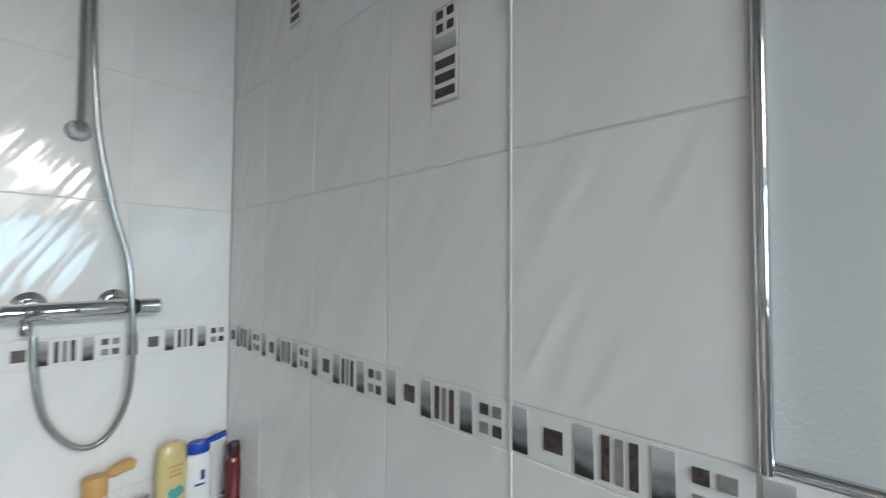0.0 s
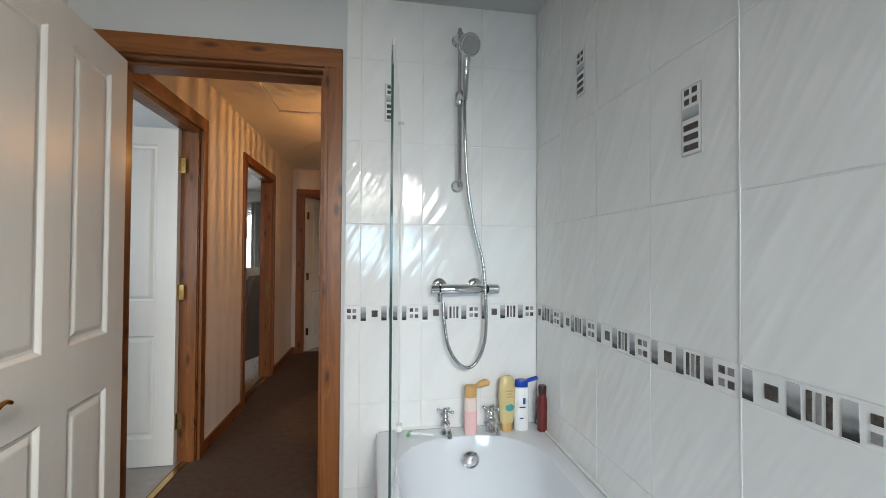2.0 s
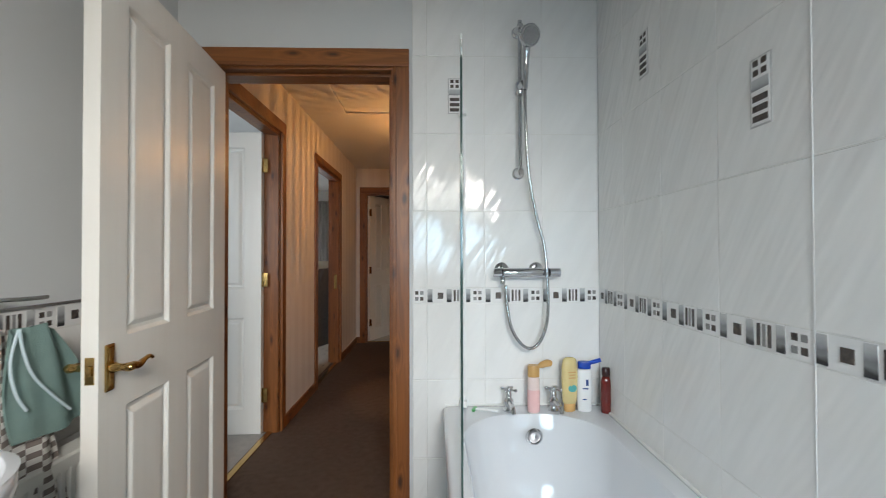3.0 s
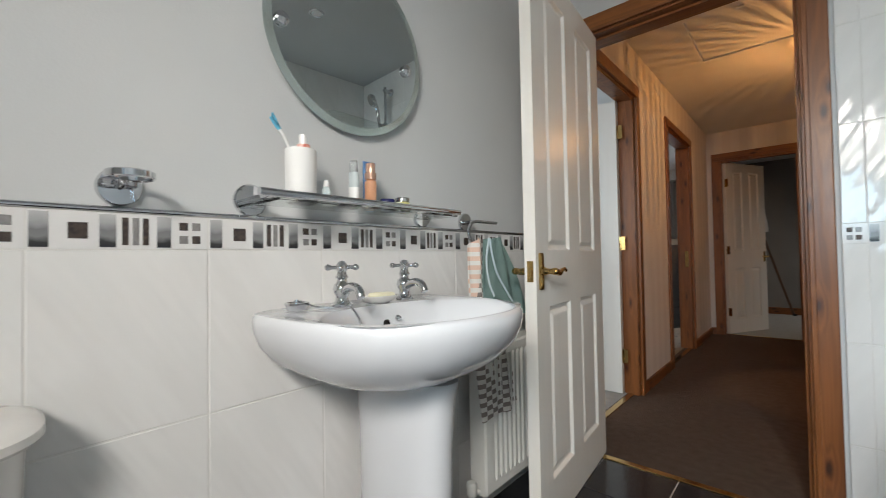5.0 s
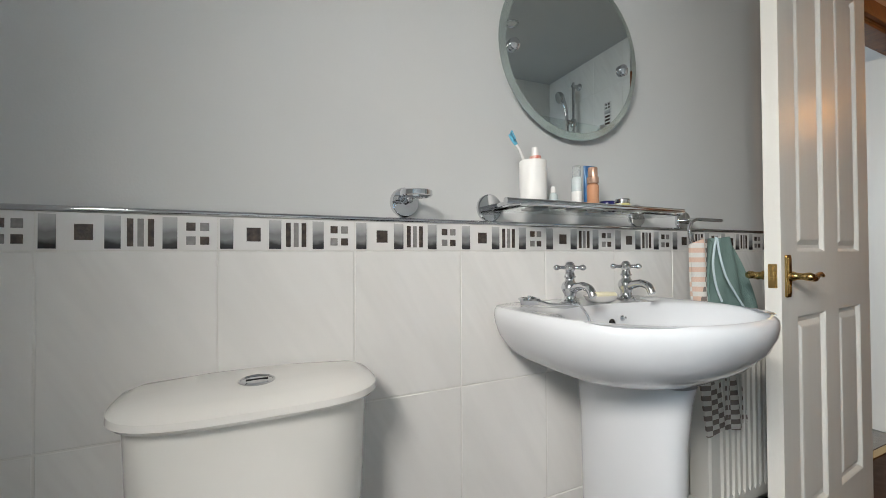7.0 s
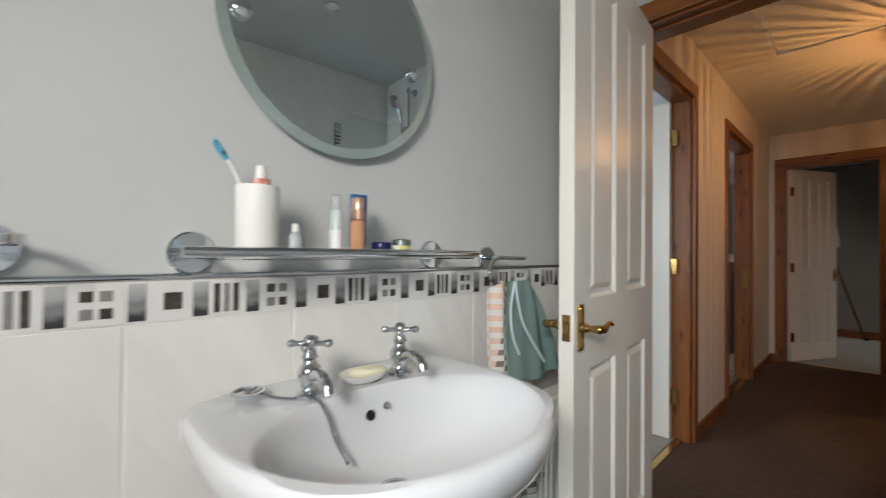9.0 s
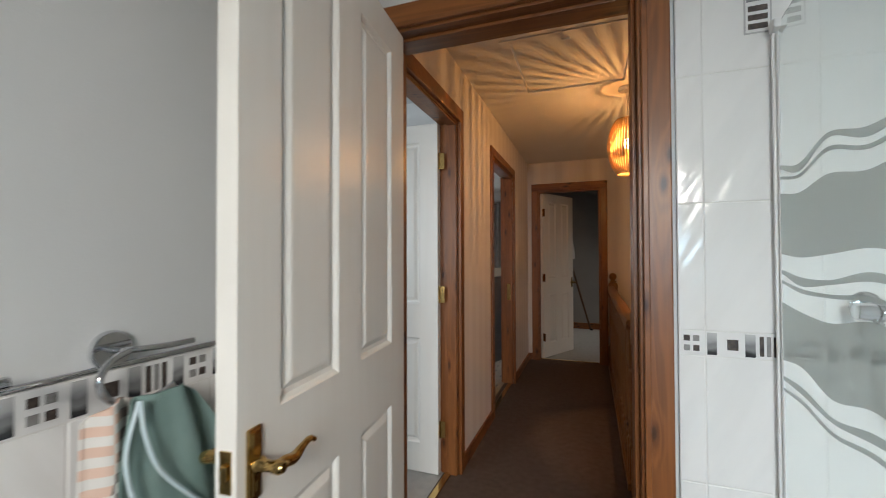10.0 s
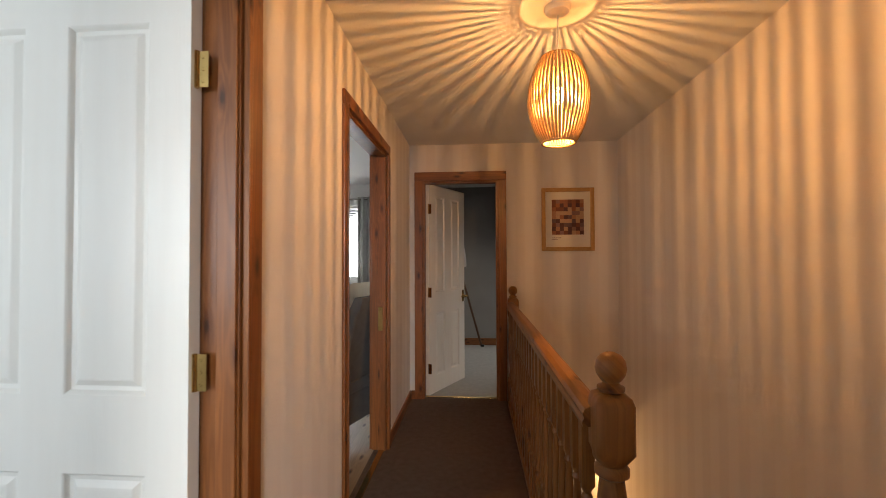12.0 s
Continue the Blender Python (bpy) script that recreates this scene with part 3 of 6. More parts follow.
def lever_set(door, x, z, y, sign, flip):
    """Brass plate with a scrolled lever on one face of the leaf."""
    bm = bmesh.new()
    box(bm, x - 0.017, x + 0.017, *sorted((y, y + sign * 0.006)), z - 0.060, z + 0.060, 0.004)
    box(bm, x - 0.011, x + 0.011, *sorted((y + sign * 0.005, y + sign * 0.009)), z - 0.052, z + 0.052, 0.003)
    box(bm, x - 0.004, x + 0.004, *sorted((y + sign * 0.008, y + sign * 0.0105)), z - 0.044, z - 0.026, 0.0015)
    plate = part("handle_plate", bm, M_BRASS, door, "polished brass door plate")
    bm = bmesh.new()
    lathe(bm, [(0.013, 0), (0.014, 0.008), (0.010, 0.016), (0.009, 0.03), (0.011, 0.034), (0.012, 0.045), (0.008, 0.052)], 16, Matrix.Translation((x, y + sign * 0.008, z)) @ Matrix.Rotation(radians(90 if sign < 0 else -90), 4, "X"))
    d = flip
    pts = curve_points([(x, y + sign * 0.046, z), (x + d * 0.02, y + sign * 0.047, z - 0.001), (x + d * 0.045, y + sign * 0.047, z - 0.006), (x + d * 0.07, y + sign * 0.047, z + 0.002), (x + d * 0.092, y + sign * 0.047, z + 0.006), (x + d * 0.108, y + sign * 0.047, z - 0.001)], 5)
    rad = [0.008 + 0.004 * math.sin(math.pi * min(1, i / (len(pts) - 1) * 1.6)) * (1 if i < len(pts) * 0.6 else 0.2) for i in range(len(pts))]
    rad = [max(0.0045, r * (1 - 0.35 * i / len(pts))) for i, r in enumerate(rad)]
    tube(bm, pts, rad, 10)
    part("lever_handle", bm, M_BRASS, plate, "scrolled brass lever", smooth=True)


def panel_door(name, width, m, label, handle_flip=-1, height=1.955):
    """Four-panel moulded door. Local: hinge edge at x=0, free edge at x=width, faces at y=+-0.02."""
    d = thing(name, label, "door", m)
    T = 0.02
    st, mu = 0.108, 0.116
    pw = (width - 2 * st - mu) / 2
    xs = (st, st + pw, st + pw + mu, width - st)
    zs = (0.165, 0.752, 0.942, height - 0.098)
    bm = B(0.004, width - 0.004, -T + 0.014, T - 0.014, 0.01, height - 0.004)
    part("core", bm, M_DOOR, d)
    for a, b in ((0.0, xs[0]), (xs[3], width)):
        part("stile", B(a, b, -T, T, 0.006, height), M_DOOR, d)
    part("mullion", B(xs[1], xs[2], -T, T, zs[0], zs[1]), M_DOOR, d)
    part("mullion", B(xs[1], xs[2], -T, T, zs[2], zs[3]), M_DOOR, d)
    for a, b in ((0.006, zs[0]), (zs[1], zs[2]), (zs[3], height)):
        part("rail", B(xs[0], xs[3], -T, T, a, b), M_DOOR, d)
    for x0, x1 in ((xs[0], xs[1]), (xs[2], xs[3])):
        for z0, z1 in ((zs[0], zs[1]), (zs[2], zs[3])):
            bm = bmesh.new()
            moulding(bm, x0, x1, z0, z1, -T, -1)
            moulding(bm, x0, x1, z0, z1, T, 1)
            ob = part("panel", bm, M_DOOR, d)
    lever_set(d, width - 0.036, 0.872, -T, -1, -1)
    lever_set(d, width - 0.036, 0.872, T, 1, -1)
    bm = B(width - 0.0005, width + 0.0015, -0.011, 0.011, 0.838, 0.906, 0.001)
    box(bm, width + 0.001, width + 0.008, -0.006, 0.006, 0.86, 0.885, 0.002)
    part("latch_plate", bm, M_BRASS, d, "brass latch plate")
    return d


def hinge(parent, m, way=-1):
    bm = bmesh.new()
    box(bm, -0.0015, 0.0, *sorted((0.0, 0.03 * way)), -0.045, 0.045)
    lathe(bm, [(0.006, -0.046), (0.006, -0.016), (0.0055, -0.0155), (0.006, -0.015), (0.006, 0.015), (0.0055, 0.0155), (0.006, 0.016), (0.006, 0.046)], 10)
    for z in (-0.03, 0.0, 0.03):
        lathe(bm, [(0.004, 0), (0.003, 0.0012)], 8, Matrix.Translation((0.0, 0.016 * way, z)) @ Matrix.Rotation(radians(90), 4, "Y"))
    ob = part("hinge", bm, M_BRASS, parent, "brass butt hinge")
    ob.matrix_basis = m
    return ob


# bathroom door stands open at a right angle along the basin wall
door_bath = panel_door("door_bathroom", 0.762, Matrix.Translation((-1.621, 1.363, 0)) @ pose(0, 0, 0, 0, 0, -84.6), "white moulded four-panel door standing open, brass lever handle")
door_1 = panel_door("door_bedroom", 0.762, Matrix.Translation((HX - 0.016, D1B - 0.024, 0)) @ pose(0, 0, 0, 0, 0, 180), "white moulded four-panel bedroom door standing wide open")
for z in (1.743, 0.997, 0.25):
    hinge(door_1, pose(-0.004, 0.004, z, 0, 0, 90), 1)
door_2 = panel_door("door_far_bedroom", 0.735, Matrix.Translation((HX - 0.02, D2A + 0.03, 0)) @ pose(0, 0, 0, 0, 0, 186), "white moulded four-panel bedroom door, folded open into the room")
door_3 = panel_door("door_end_room", 0.66, Matrix.Translation((D3A + 0.025, YE + WT - 0.025, 0)) @ pose(0, 0, 0, 0, 0, 62), "white moulded four-panel door half open into the end room")
for z in (1.72, 0.95, 0.25):
    hinge(door_3, pose(-0.006, -0.02, z, 0, 0, 0))

# ---- bathroom: bath and shower ----
def rr(cx, cy, hx, hy, r, z, n=7):
    """A rounded rectangle as a loop of points."""
    out = []
    for sx, sy, a0 in ((1, 1, 0), (-1, 1, 90), (-1, -1, 180), (1, -1, 270)):
        for i in range(n):
            a = radians(a0 + 90 * i / (n - 1))
            out.append((cx + sx * (hx - r) + r * math.cos(a), cy + sy * (hy - r) + r * math.sin(a), z))
    return out


BX0, BX1, BY0, BY1, RIM = -0.655, XB - 0.003, -0.36, YS - 0.003, 0.50
bcx, bcy = (BX0 + BX1) / 2, (BY0 + BY1) / 2
bhx, bhy = (BX1 - BX0) / 2, (BY1 - BY0) / 2
bath = thing("bathtub", "white acrylic bathtub with a flat panelled side", "bathtub", pose(0, 0, 0))
icx, icy, ihx, ihy = -0.312, 0.475, 0.272, 0.785
rings = [rr(bcx, bcy, bhx, bhy, 0.02, RIM - 0.035), rr(bcx, bcy, bhx, bhy, 0.02, RIM - 0.008), rr(bcx, bcy, bhx - 0.006, bhy - 0.006, 0.02, RIM - 0.001), rr(bcx, bcy, bhx - 0.014, bhy - 0.014, 0.02, RIM)]
rings += [rr(icx, icy, ihx + 0.012, ihy + 0.012, 0.235, RIM), rr(icx, icy, ihx + 0.004, ihy + 0.004, 0.23, RIM - 0.003), rr(icx, icy, ihx, ihy, 0.225, RIM - 0.012), rr(icx, icy, ihx - 0.012, ihy - 0.02, 0.215, RIM - 0.08), rr(icx, icy, ihx - 0.035, ihy - 0.06, 0.2, RIM - 0.22), rr(icx, icy, ihx - 0.06, ihy - 0.10, 0.18, RIM - 0.34), rr(icx, icy, ihx - 0.10, ihy - 0.15, 0.14, RIM - 0.375), rr(icx, icy, 0.05, 0.4, 0.04, RIM - 0.38)]
part("tub", loft(bmesh.new(), rings, close_start=False), M_CERAMIC, bath, smooth=True)
part("side_panel", B(BX0 + 0.012, BX0 + 0.022, BY0 + 0.01, BY1 - 0.01, 0.0, RIM - 0.034, 0.002), M_CERAMIC, bath)
part("end_panel", B(BX0 + 0.023, BX1 - 0.004, BY0 + 0.012, BY0 + 0.022, 0.0, RIM - 0.034, 0.002), M_CERAMIC, bath)
bm = lathe(bmesh.new(), [(0.034, 0.0), (0.036, 0.006), (0.032, 0.014), (0.026, 0.016), (0.024, 0.011), (0.012, 0.010), (0.0, 0.013)], 24, Matrix.Translation((-0.29, 1.222, 0.425)) @ Matrix.Rotation(radians(98), 4, "X"))
part("overflow", bm, M_CHROME, bath, "chrome overflow cover", smooth=True)
M_SEAL = material("white_sealant", (0.8, 0.8, 0.79), 0.4, second=(0.72, 0.71, 0.69), scale=12)
bm = tube(bmesh.new(), [(BX0 + 0.01, YS - 0.004, RIM + 0.002), (-0.3, YS - 0.004, RIM + 0.002), (XB - 0.006, YS - 0.004, RIM + 0.002)], 0.006, 6)
tube(bm, [(XB - 0.004, YS - 0.01, RIM + 0.002), (XB - 0.004, 0.5, RIM + 0.002), (XB - 0.004, BY0 + 0.02, RIM + 0.002)], 0.006, 6)
part("sealant_bead", bm, M_SEAL, bath)


def cross_tap(name, m, label, spout=0.085, group=""):
    """Pillar tap with a four-armed cross head and a curved spout; the spout points to local -y."""
    t = thing(name, label, "tap", m, group=group)
    bm = lathe(bmesh.new(), [(0.024, 0.0), (0.024, 0.005), (0.020, 0.008), (0.015, 0.014), (0.014, 0.024), (0.019, 0.032), (0.021, 0.040), (0.018, 0.050), (0.012, 0.056), (0.011, 0.062), (0.015, 0.066), (0.012, 0.072), (0.010, 0.080)], 20)
    part("tap_body", bm, M_CHROME, t, smooth=True)
    pts = curve_points([(0, -0.008, 0.036), (0, -0.03, 0.043), (0, -spout * 0.6, 0.047), (0, -spout * 0.88, 0.041), (0, -spout, 0.024)], 6)
    part("spout", tube(bmesh.new(), pts, [0.011 - 0.002 * i / len(pts) for i in range(len(pts))], 12), M_CHROME, t, smooth=True)
    bm = lathe(bmesh.new(), [(0.010, 0.079), (0.013, 0.084), (0.013, 0.094), (0.009, 0.100), (0.006, 0.103), (0.0, 0.104)], 16)
    for k in range(4):
        a = radians(45 + 90 * k + 12)
        r = Matrix.Translation((0, 0, 0.089)) @ Matrix.Rotation(a, 4, "Z") @ Matrix.Rotation(radians(90), 4, "Y")
        lathe(bm, [(0.0045, 0.008), (0.0045, 0.024), (0.007, 0.028), (0.0075, 0.033), (0.004, 0.038), (0.0, 0.039)], 10, r)
    part("cross_head", bm, M_CHROME, t, smooth=True)
    return t


cross_tap("bath_tap", pose(-0.378, 1.296, RIM), "chrome pillar bath tap with a cross head", 0.11, "bath taps")
cross_tap("bath_tap", pose(-0.187, 1.296, RIM), "chrome pillar bath tap with a cross head", 0.11, "bath taps")

# shower mixer bar
mixer = thing("shower_mixer", "chrome thermostatic shower mixer bar on the tiles", "shower mixer", pose(-0.296, YS, 1.082))
for x in (-0.10, 0.052):
    bm = bmesh.new()
    lathe(bm, [(0.031, 0.0), (0.031, 0.006), (0.026, 0.010), (0.015, 0.012), (0.015, 0.05)], 24, Matrix.Translation((x, 0, 0.012)) @ Matrix.Rotation(radians(90), 4, "X"))
    part("wall_flange", bm, M_CHROME, mixer, smooth=True)
ROT_X = Matrix.Rotation(radians(90), 4, "Y")
bm = lathe(bmesh.new(), [(0.019, -0.105), (0.021, -0.10), (0.021, 0.075), (0.019, 0.078)], 24, Matrix.Translation((0, -0.058, 0)) @ ROT_X)
part("mixer_body", bm, M_CHROME, mixer, smooth=True)
for a, b in ((-0.145, -0.107), (0.094, 0.142)):
    bm = lathe(bmesh.new(), [(0.017, a), (0.020, a + 0.003), (0.020, b - 0.003), (0.017, b)], 18, Matrix.Translation((0, -0.058, 0)) @ ROT_X)
    part("control_knob", bm, M_CHROME, mixer, smooth=True)
part("seal_ring", lathe(bmesh.new(), [(0.0205, 0.080), (0.0205, 0.092)], 18, Matrix.Translation((0, -0.058, 0)) @ ROT_X), M_BLACK, mixer, "black ring")
part("outlet", lathe(bmesh.new(), [(0.009, -0.05), (0.011, -0.046), (0.011, -0.024), (0.008, -0.02)], 14, pose(-0.105, -0.058, 0)), M_CHROME, mixer, smooth=True)

# riser rail with handset and hose
rail = thing("shower_rail", "chrome shower riser rail with a handset", "shower rail", pose(-0.322, YS, 0))
part("riser_tube", tube(bmesh.new(), [(0, -0.055, 1.50), (0, -0.055, 1.8), (0, -0.055, 2.165)], 0.0095, 14), M_CHROME, rail, smooth=True)
for z in (1.515, 2.14):
    bm = lathe(bmesh.new(), [(0.026, 0.0), (0.026, 0.006), (0.019, 0.012), (0.014, 0.03), (0.014, 0.066), (0.010, 0.070)], 18, Matrix.Translation((0, 0, z)) @ Matrix.Rotation(radians(90), 4, "X"))
    part("rail_bracket", bm, M_CHROME, rail, smooth=True)
bm = lathe(bmesh.new(), [(0.018, -0.028), (0.022, -0.02), (0.022, 0.02), (0.018, 0.028)], 18, pose(0, -0.055, 1.87))
tube(bm, [(0.0, -0.07, 1.872), (0.008, -0.10, 1.878)], 0.016, 12)
part("slider", bm, M_CHROME, rail, smooth=True)
hand = curve_points([(0.012, -0.098, 1.85), (0.013, -0.106, 1.92), (0.013, -0.117, 1.98), (0.014, -0.136, 2.028), (0.016, -0.158, 2.055)], 6)
bm = tube(bmesh.new(), hand, [0.011 + 0.007 * (i / len(hand)) for i in range(len(hand))], 14)
hm = look((0.019, -0.168, 2.043), (0.14, -0.62, 1.83)) @ Matrix.Diagonal((0.88, 0.88, 0.88, 1))
lathe(bm, [(0.020, 0.040), (0.040, 0.030), (0.050, 0.014), (0.050, 0.0), (0.046, -0.006)], 24, hm)
hs = part("handset", bm, M_CHROME, rail, smooth=True)
M_SPRAY = material("grey_spray_face", (0.20, 0.20, 0.20), 0.5, second=(0.33, 0.33, 0.33), scale=240)
bm = lathe(bmesh.new(), [(0.040, -0.0055), (0.038, -0.009), (0.0, -0.010)], 24, hm)
part("spray_face", bm, M_SPRAY, hs, "grey dotted spray face")
part("spray_lever", tube(bmesh.new(), [hm @ Vector((0.046, 0, 0.0)), hm @ Vector((0.064, 0.0, 0.0))], 0.005, 8), M_CHROME, hs)
hose = [(0.012, -0.098, 1.85), (0.014, -0.10, 1.70), (0.030, -0.085, 1.50), (0.062, -0.075, 1.33), (0.095, -0.075, 1.20), (0.105, -0.082, 1.08), (0.108, -0.085, 0.95), (0.100, -0.083, 0.86), (0.072, -0.08, 0.79), (0.035, -0.08, 0.765), (-0.006, -0.08, 0.785), (-0.045, -0.075, 0.85), (-0.062, -0.066, 0.95), (-0.066, -0.060, 1.03)]
pts = curve_points(hose, 14)
bm = tube(bmesh.new(), pts, [0.0074 if i % 2 else 0.0062 for i in range(len(pts))], 10)
part("hose", bm, M_STEEL, rail, "ribbed steel shower hose", smooth=True)

# glass bath screen with frosted waves
GA, GB = Vector((-0.565, 1.350, 0)), Vector((-0.622, 0.635, 0))
along = (GB - GA)
GL = along.length
gm = Matrix.Translation((GA.x, GA.y, 0)) @ Matrix.Rotation(math.atan2(along.y, along.x), 4, "Z")
screen = thing("bath_screen", "hinged clear glass bath screen with frosted wavy bands", "bath screen", gm)
def pane_outline(y):
    z0, z1, r = RIM + 0.014, 1.78, 0.09
    out = [(0.022, y, z0), (GL, y, z0)]
    out += [(GL - r + r * math.sin(radians(a)), y, z1 - r + r * math.cos(radians(a))) for a in range(90, -1, -10)]
    return out + [(0.022, y, z1)]
bm = loft(bmesh.new(), [pane_outline(-0.003), pane_outline(0.003)])
pane = part("glass_pane", bm, M_GLASS, screen)
pane.visible_shadow = False
part("glass_edge", B(GL + 0.0005, GL + 0.003, -0.003, 0.003, RIM + 0.016, 1.68), M_GLASSEDGE, screen, "dark green glass edge")
bm = B(0.002, 0.012, -0.012, 0.012, RIM + 0.012, 1.80, 0.002)
tube(bm, [(0.018, 0, RIM + 0.02), (0.018, 0, 1.2), (0.018, 0, 1.785)], 0.006, 10)
part("wall_profile", bm, M_PVC, screen)
for z in (RIM + 0.022, 1.775):
    bm = B(0.0, 0.045, -0.016, 0.016, z - 0.012, z + 0.012, 0.004)
    for x in (0.012, 0.034):
        lathe(bm, [(0.004, 0), (0.003, 0.002)], 8, Matrix.Translation((x, -0.016, z)) @ Matrix.Rotation(radians(90), 4, "X"))
    part("pivot_bracket", bm, M_PVC, screen, "white pivot bracket")
part("bottom_seal", B(0.03, GL - 0.01, -0.003, 0.003, RIM + 0.001, RIM + 0.012), M_PVC, screen)
def wave(u, heights):
    """The height of a wavy edge at u, gliding through evenly spaced heights."""
    t = min(max(u / GL, 0.0), 0.9999) * (len(heights) - 1)
    i = int(t)
    f = t - i
    p = [heights[min(max(i + k, 0), len(heights) - 1)] for k in (-1, 0, 1, 2)]
    return p[1] + 0.5 * f * (p[2] - p[0] + f * (2 * p[0] - 5 * p[1] + 4 * p[2] - p[3] + f * (3 * (p[1] - p[2]) + p[3] - p[0])))
LINE_A = (1.433, 1.410, 1.438, 1.410, 1.415, 1.423)
LINE_B = (1.405, 1.387, 1.412, 1.382, 1.393, 1.393)
LINE_C = (1.177, 1.163, 1.165, 1.185, 1.170, 1.188)
LINE_D = (1.152, 1.138, 1.138, 1.147, 1.135, 1.155)
LINE_E = (0.918, 0.924, 0.911, 0.938, 0.943, 0.961)
LINE_F = (0.890, 0.897, 0.885, 0.908, 0.908, 0.942)
thin = lambda line, *w: (tuple(z - k for z, k in zip(line, w)), line)
bands = [thin(LINE_A, 0.008, 0.017, 0.009, 0.016, 0.008, 0.012), thin(LINE_B, 0.007, 0.007, 0.008, 0.007, 0.008, 0.007),
         ((1.215, 1.206, 1.213, 1.222, 1.210, 1.225), (1.363, 1.347, 1.362, 1.343, 1.358, 1.356)),
         thin(LINE_C, 0.007, 0.019, 0.009, 0.015, 0.008, 0.014), thin(LINE_D, 0.006, 0.009, 0.007, 0.009, 0.006, 0.008),
         ((0.956, 0.968, 0.945, 0.972, 0.963, 0.994), (1.098, 1.087, 1.085, 1.108, 1.098, 1.125)),
         thin(LINE_E, 0.008, 0.015, 0.009, 0.016, 0.008, 0.012), thin(LINE_F, 0.006, 0.009, 0.007, 0.009, 0.006, 0.008)]
for b in bands:
    bm = bmesh.new()
    n = 40
    us = [0.024 + (GL - 0.028) * i / n for i in range(n + 1)]
    front = []
    for y in (-0.0040, -0.0033):
        lo = [bm.verts.new((u, y, wave(u, b[0]))) for u in us]
        hi = [bm.verts.new((u, y, max(wave(u, b[1]), wave(u, b[0]) + 0.004))) for u in us]
        front.append((lo, hi))
        for i in range(n):
            bm.faces.new((lo[i], lo[i + 1], hi[i + 1], hi[i]))
    for e in (0, 1):
        for i in range(n):
            bm.faces.new((front[0][e][i], front[0][e][i + 1], front[1][e][i + 1], front[1][e][i]))
    w = part("frosted_wave", bm, M_FROST, screen)
    w.visible_shadow = False


# bottles on the bath's ledge
def bottle(name, m, body, cap, mat, cap_mat, label, flat=1.0, band=None, category="bottle"):
    o = thing(name, label, category, m)
    sc = Matrix.Diagonal((1, flat, 1, 1))
    part("bottle_body", lathe(bmesh.new(), body, 24, sc), mat, o, smooth=True)
    part("cap", lathe(bmesh.new(), cap, 20, sc), cap_mat, o, smooth=True)
    if band:
        part("label_band", lathe(bmesh.new(), band[0], 24, sc), band[1], o, band[2])
    return o


M_PINK = material("pink_clear_plastic", (0.80, 0.46, 0.45), 0.15, second=(0.84, 0.55, 0.53), scale=8, coat=0.4)
M_PINKP = material("pale_pink_plastic", (0.78, 0.62, 0.58), 0.2, second=(0.80, 0.66, 0.62), scale=8, coat=0.4)
M_TAN = material("tan_plastic", (0.60, 0.36, 0.14), 0.3, second=(0.56, 0.32, 0.11), scale=20)
M_CREAM = material("cream_plastic", (0.68, 0.55, 0.27), 0.25, second=(0.62, 0.49, 0.22), scale=12, coat=0.3)
M_TEAL = material("teal_print", (0.06, 0.30, 0.30), 0.35, second=(0.09, 0.38, 0.36), scale=20)
M_BLUE = material("blue_plastic", (0.012, 0.05, 0.34), 0.25, second=(0.015, 0.065, 0.40), scale=15)
M_DARKRED = material("dark_red_clear_plastic", (0.11, 0.012, 0.010), 0.12, second=(0.15, 0.018, 0.014), scale=10, coat=0.4)
M_DARKCAP = material("dark_brown_cap", (0.03, 0.014, 0.012), 0.25, second=(0.05, 0.02, 0.018), scale=15)
M_WHITEP = material("white_plastic_bottle", (0.83, 0.83, 0.82), 0.25, second=(0.80, 0.80, 0.80), scale=10, coat=0.3)
o = bottle("shower_gel_bottle", pose(-0.278, 1.272, RIM), [(0.021, 0), (0.025, 0.004), (0.0255, 0.06), (0.025, 0.14), (0.022, 0.147), (0.018, 0.149)], [(0.0185, 0.149), (0.025, 0.151), (0.025, 0.193), (0.023, 0.197)], M_PINKP, M_TAN, "pink shower gel bottle with an open tan flip cap", 0.8)
part("gel", lathe(bmesh.new(), [(0.0252, 0.006), (0.0262, 0.012), (0.0262, 0.095), (0.0255, 0.097)], 24, Matrix.Diagonal((1, 0.8, 1, 1))), M_PINK, o, "deeper pink gel showing through", smooth=True)
bm = tube(bmesh.new(), curve_points([(0.022, 0, 0.192), (0.036, -0.004, 0.199), (0.058, -0.008, 0.207), (0.074, -0.010, 0.203)], 5), [0.008, 0.009, 0.0105, 0.012, 0.013, 0.0135, 0.014, 0.014, 0.0145, 0.015, 0.015, 0.0145, 0.014, 0.013, 0.012, 0.010][:16], 12)
part("flip_lid", bm, M_TAN, o, smooth=True)
o = bottle("conditioner_bottle", pose(-0.122, 1.285, RIM, 0, 0, 8), [(0.026, 0.034), (0.031, 0.04), (0.034, 0.09), (0.036, 0.14), (0.034, 0.19), (0.028, 0.218), (0.018, 0.224)], [(0.022, 0), (0.025, 0.003), (0.026, 0.033), (0.024, 0.0345)], M_CREAM, M_TAN, "cream conditioner bottle standing on its tan cap", 0.55)
bm = lathe(bmesh.new(), [(0.019, 0), (0.019, 0.001), (0.0, 0.0012)], 16, Matrix.Translation((0.004, -0.0186, 0.10)) @ Matrix.Rotation(radians(86), 4, "X") @ Matrix.Diagonal((1, 0.8, 1, 1)))
part("printed_motif", bm, M_TEAL, o, "teal printed patch")
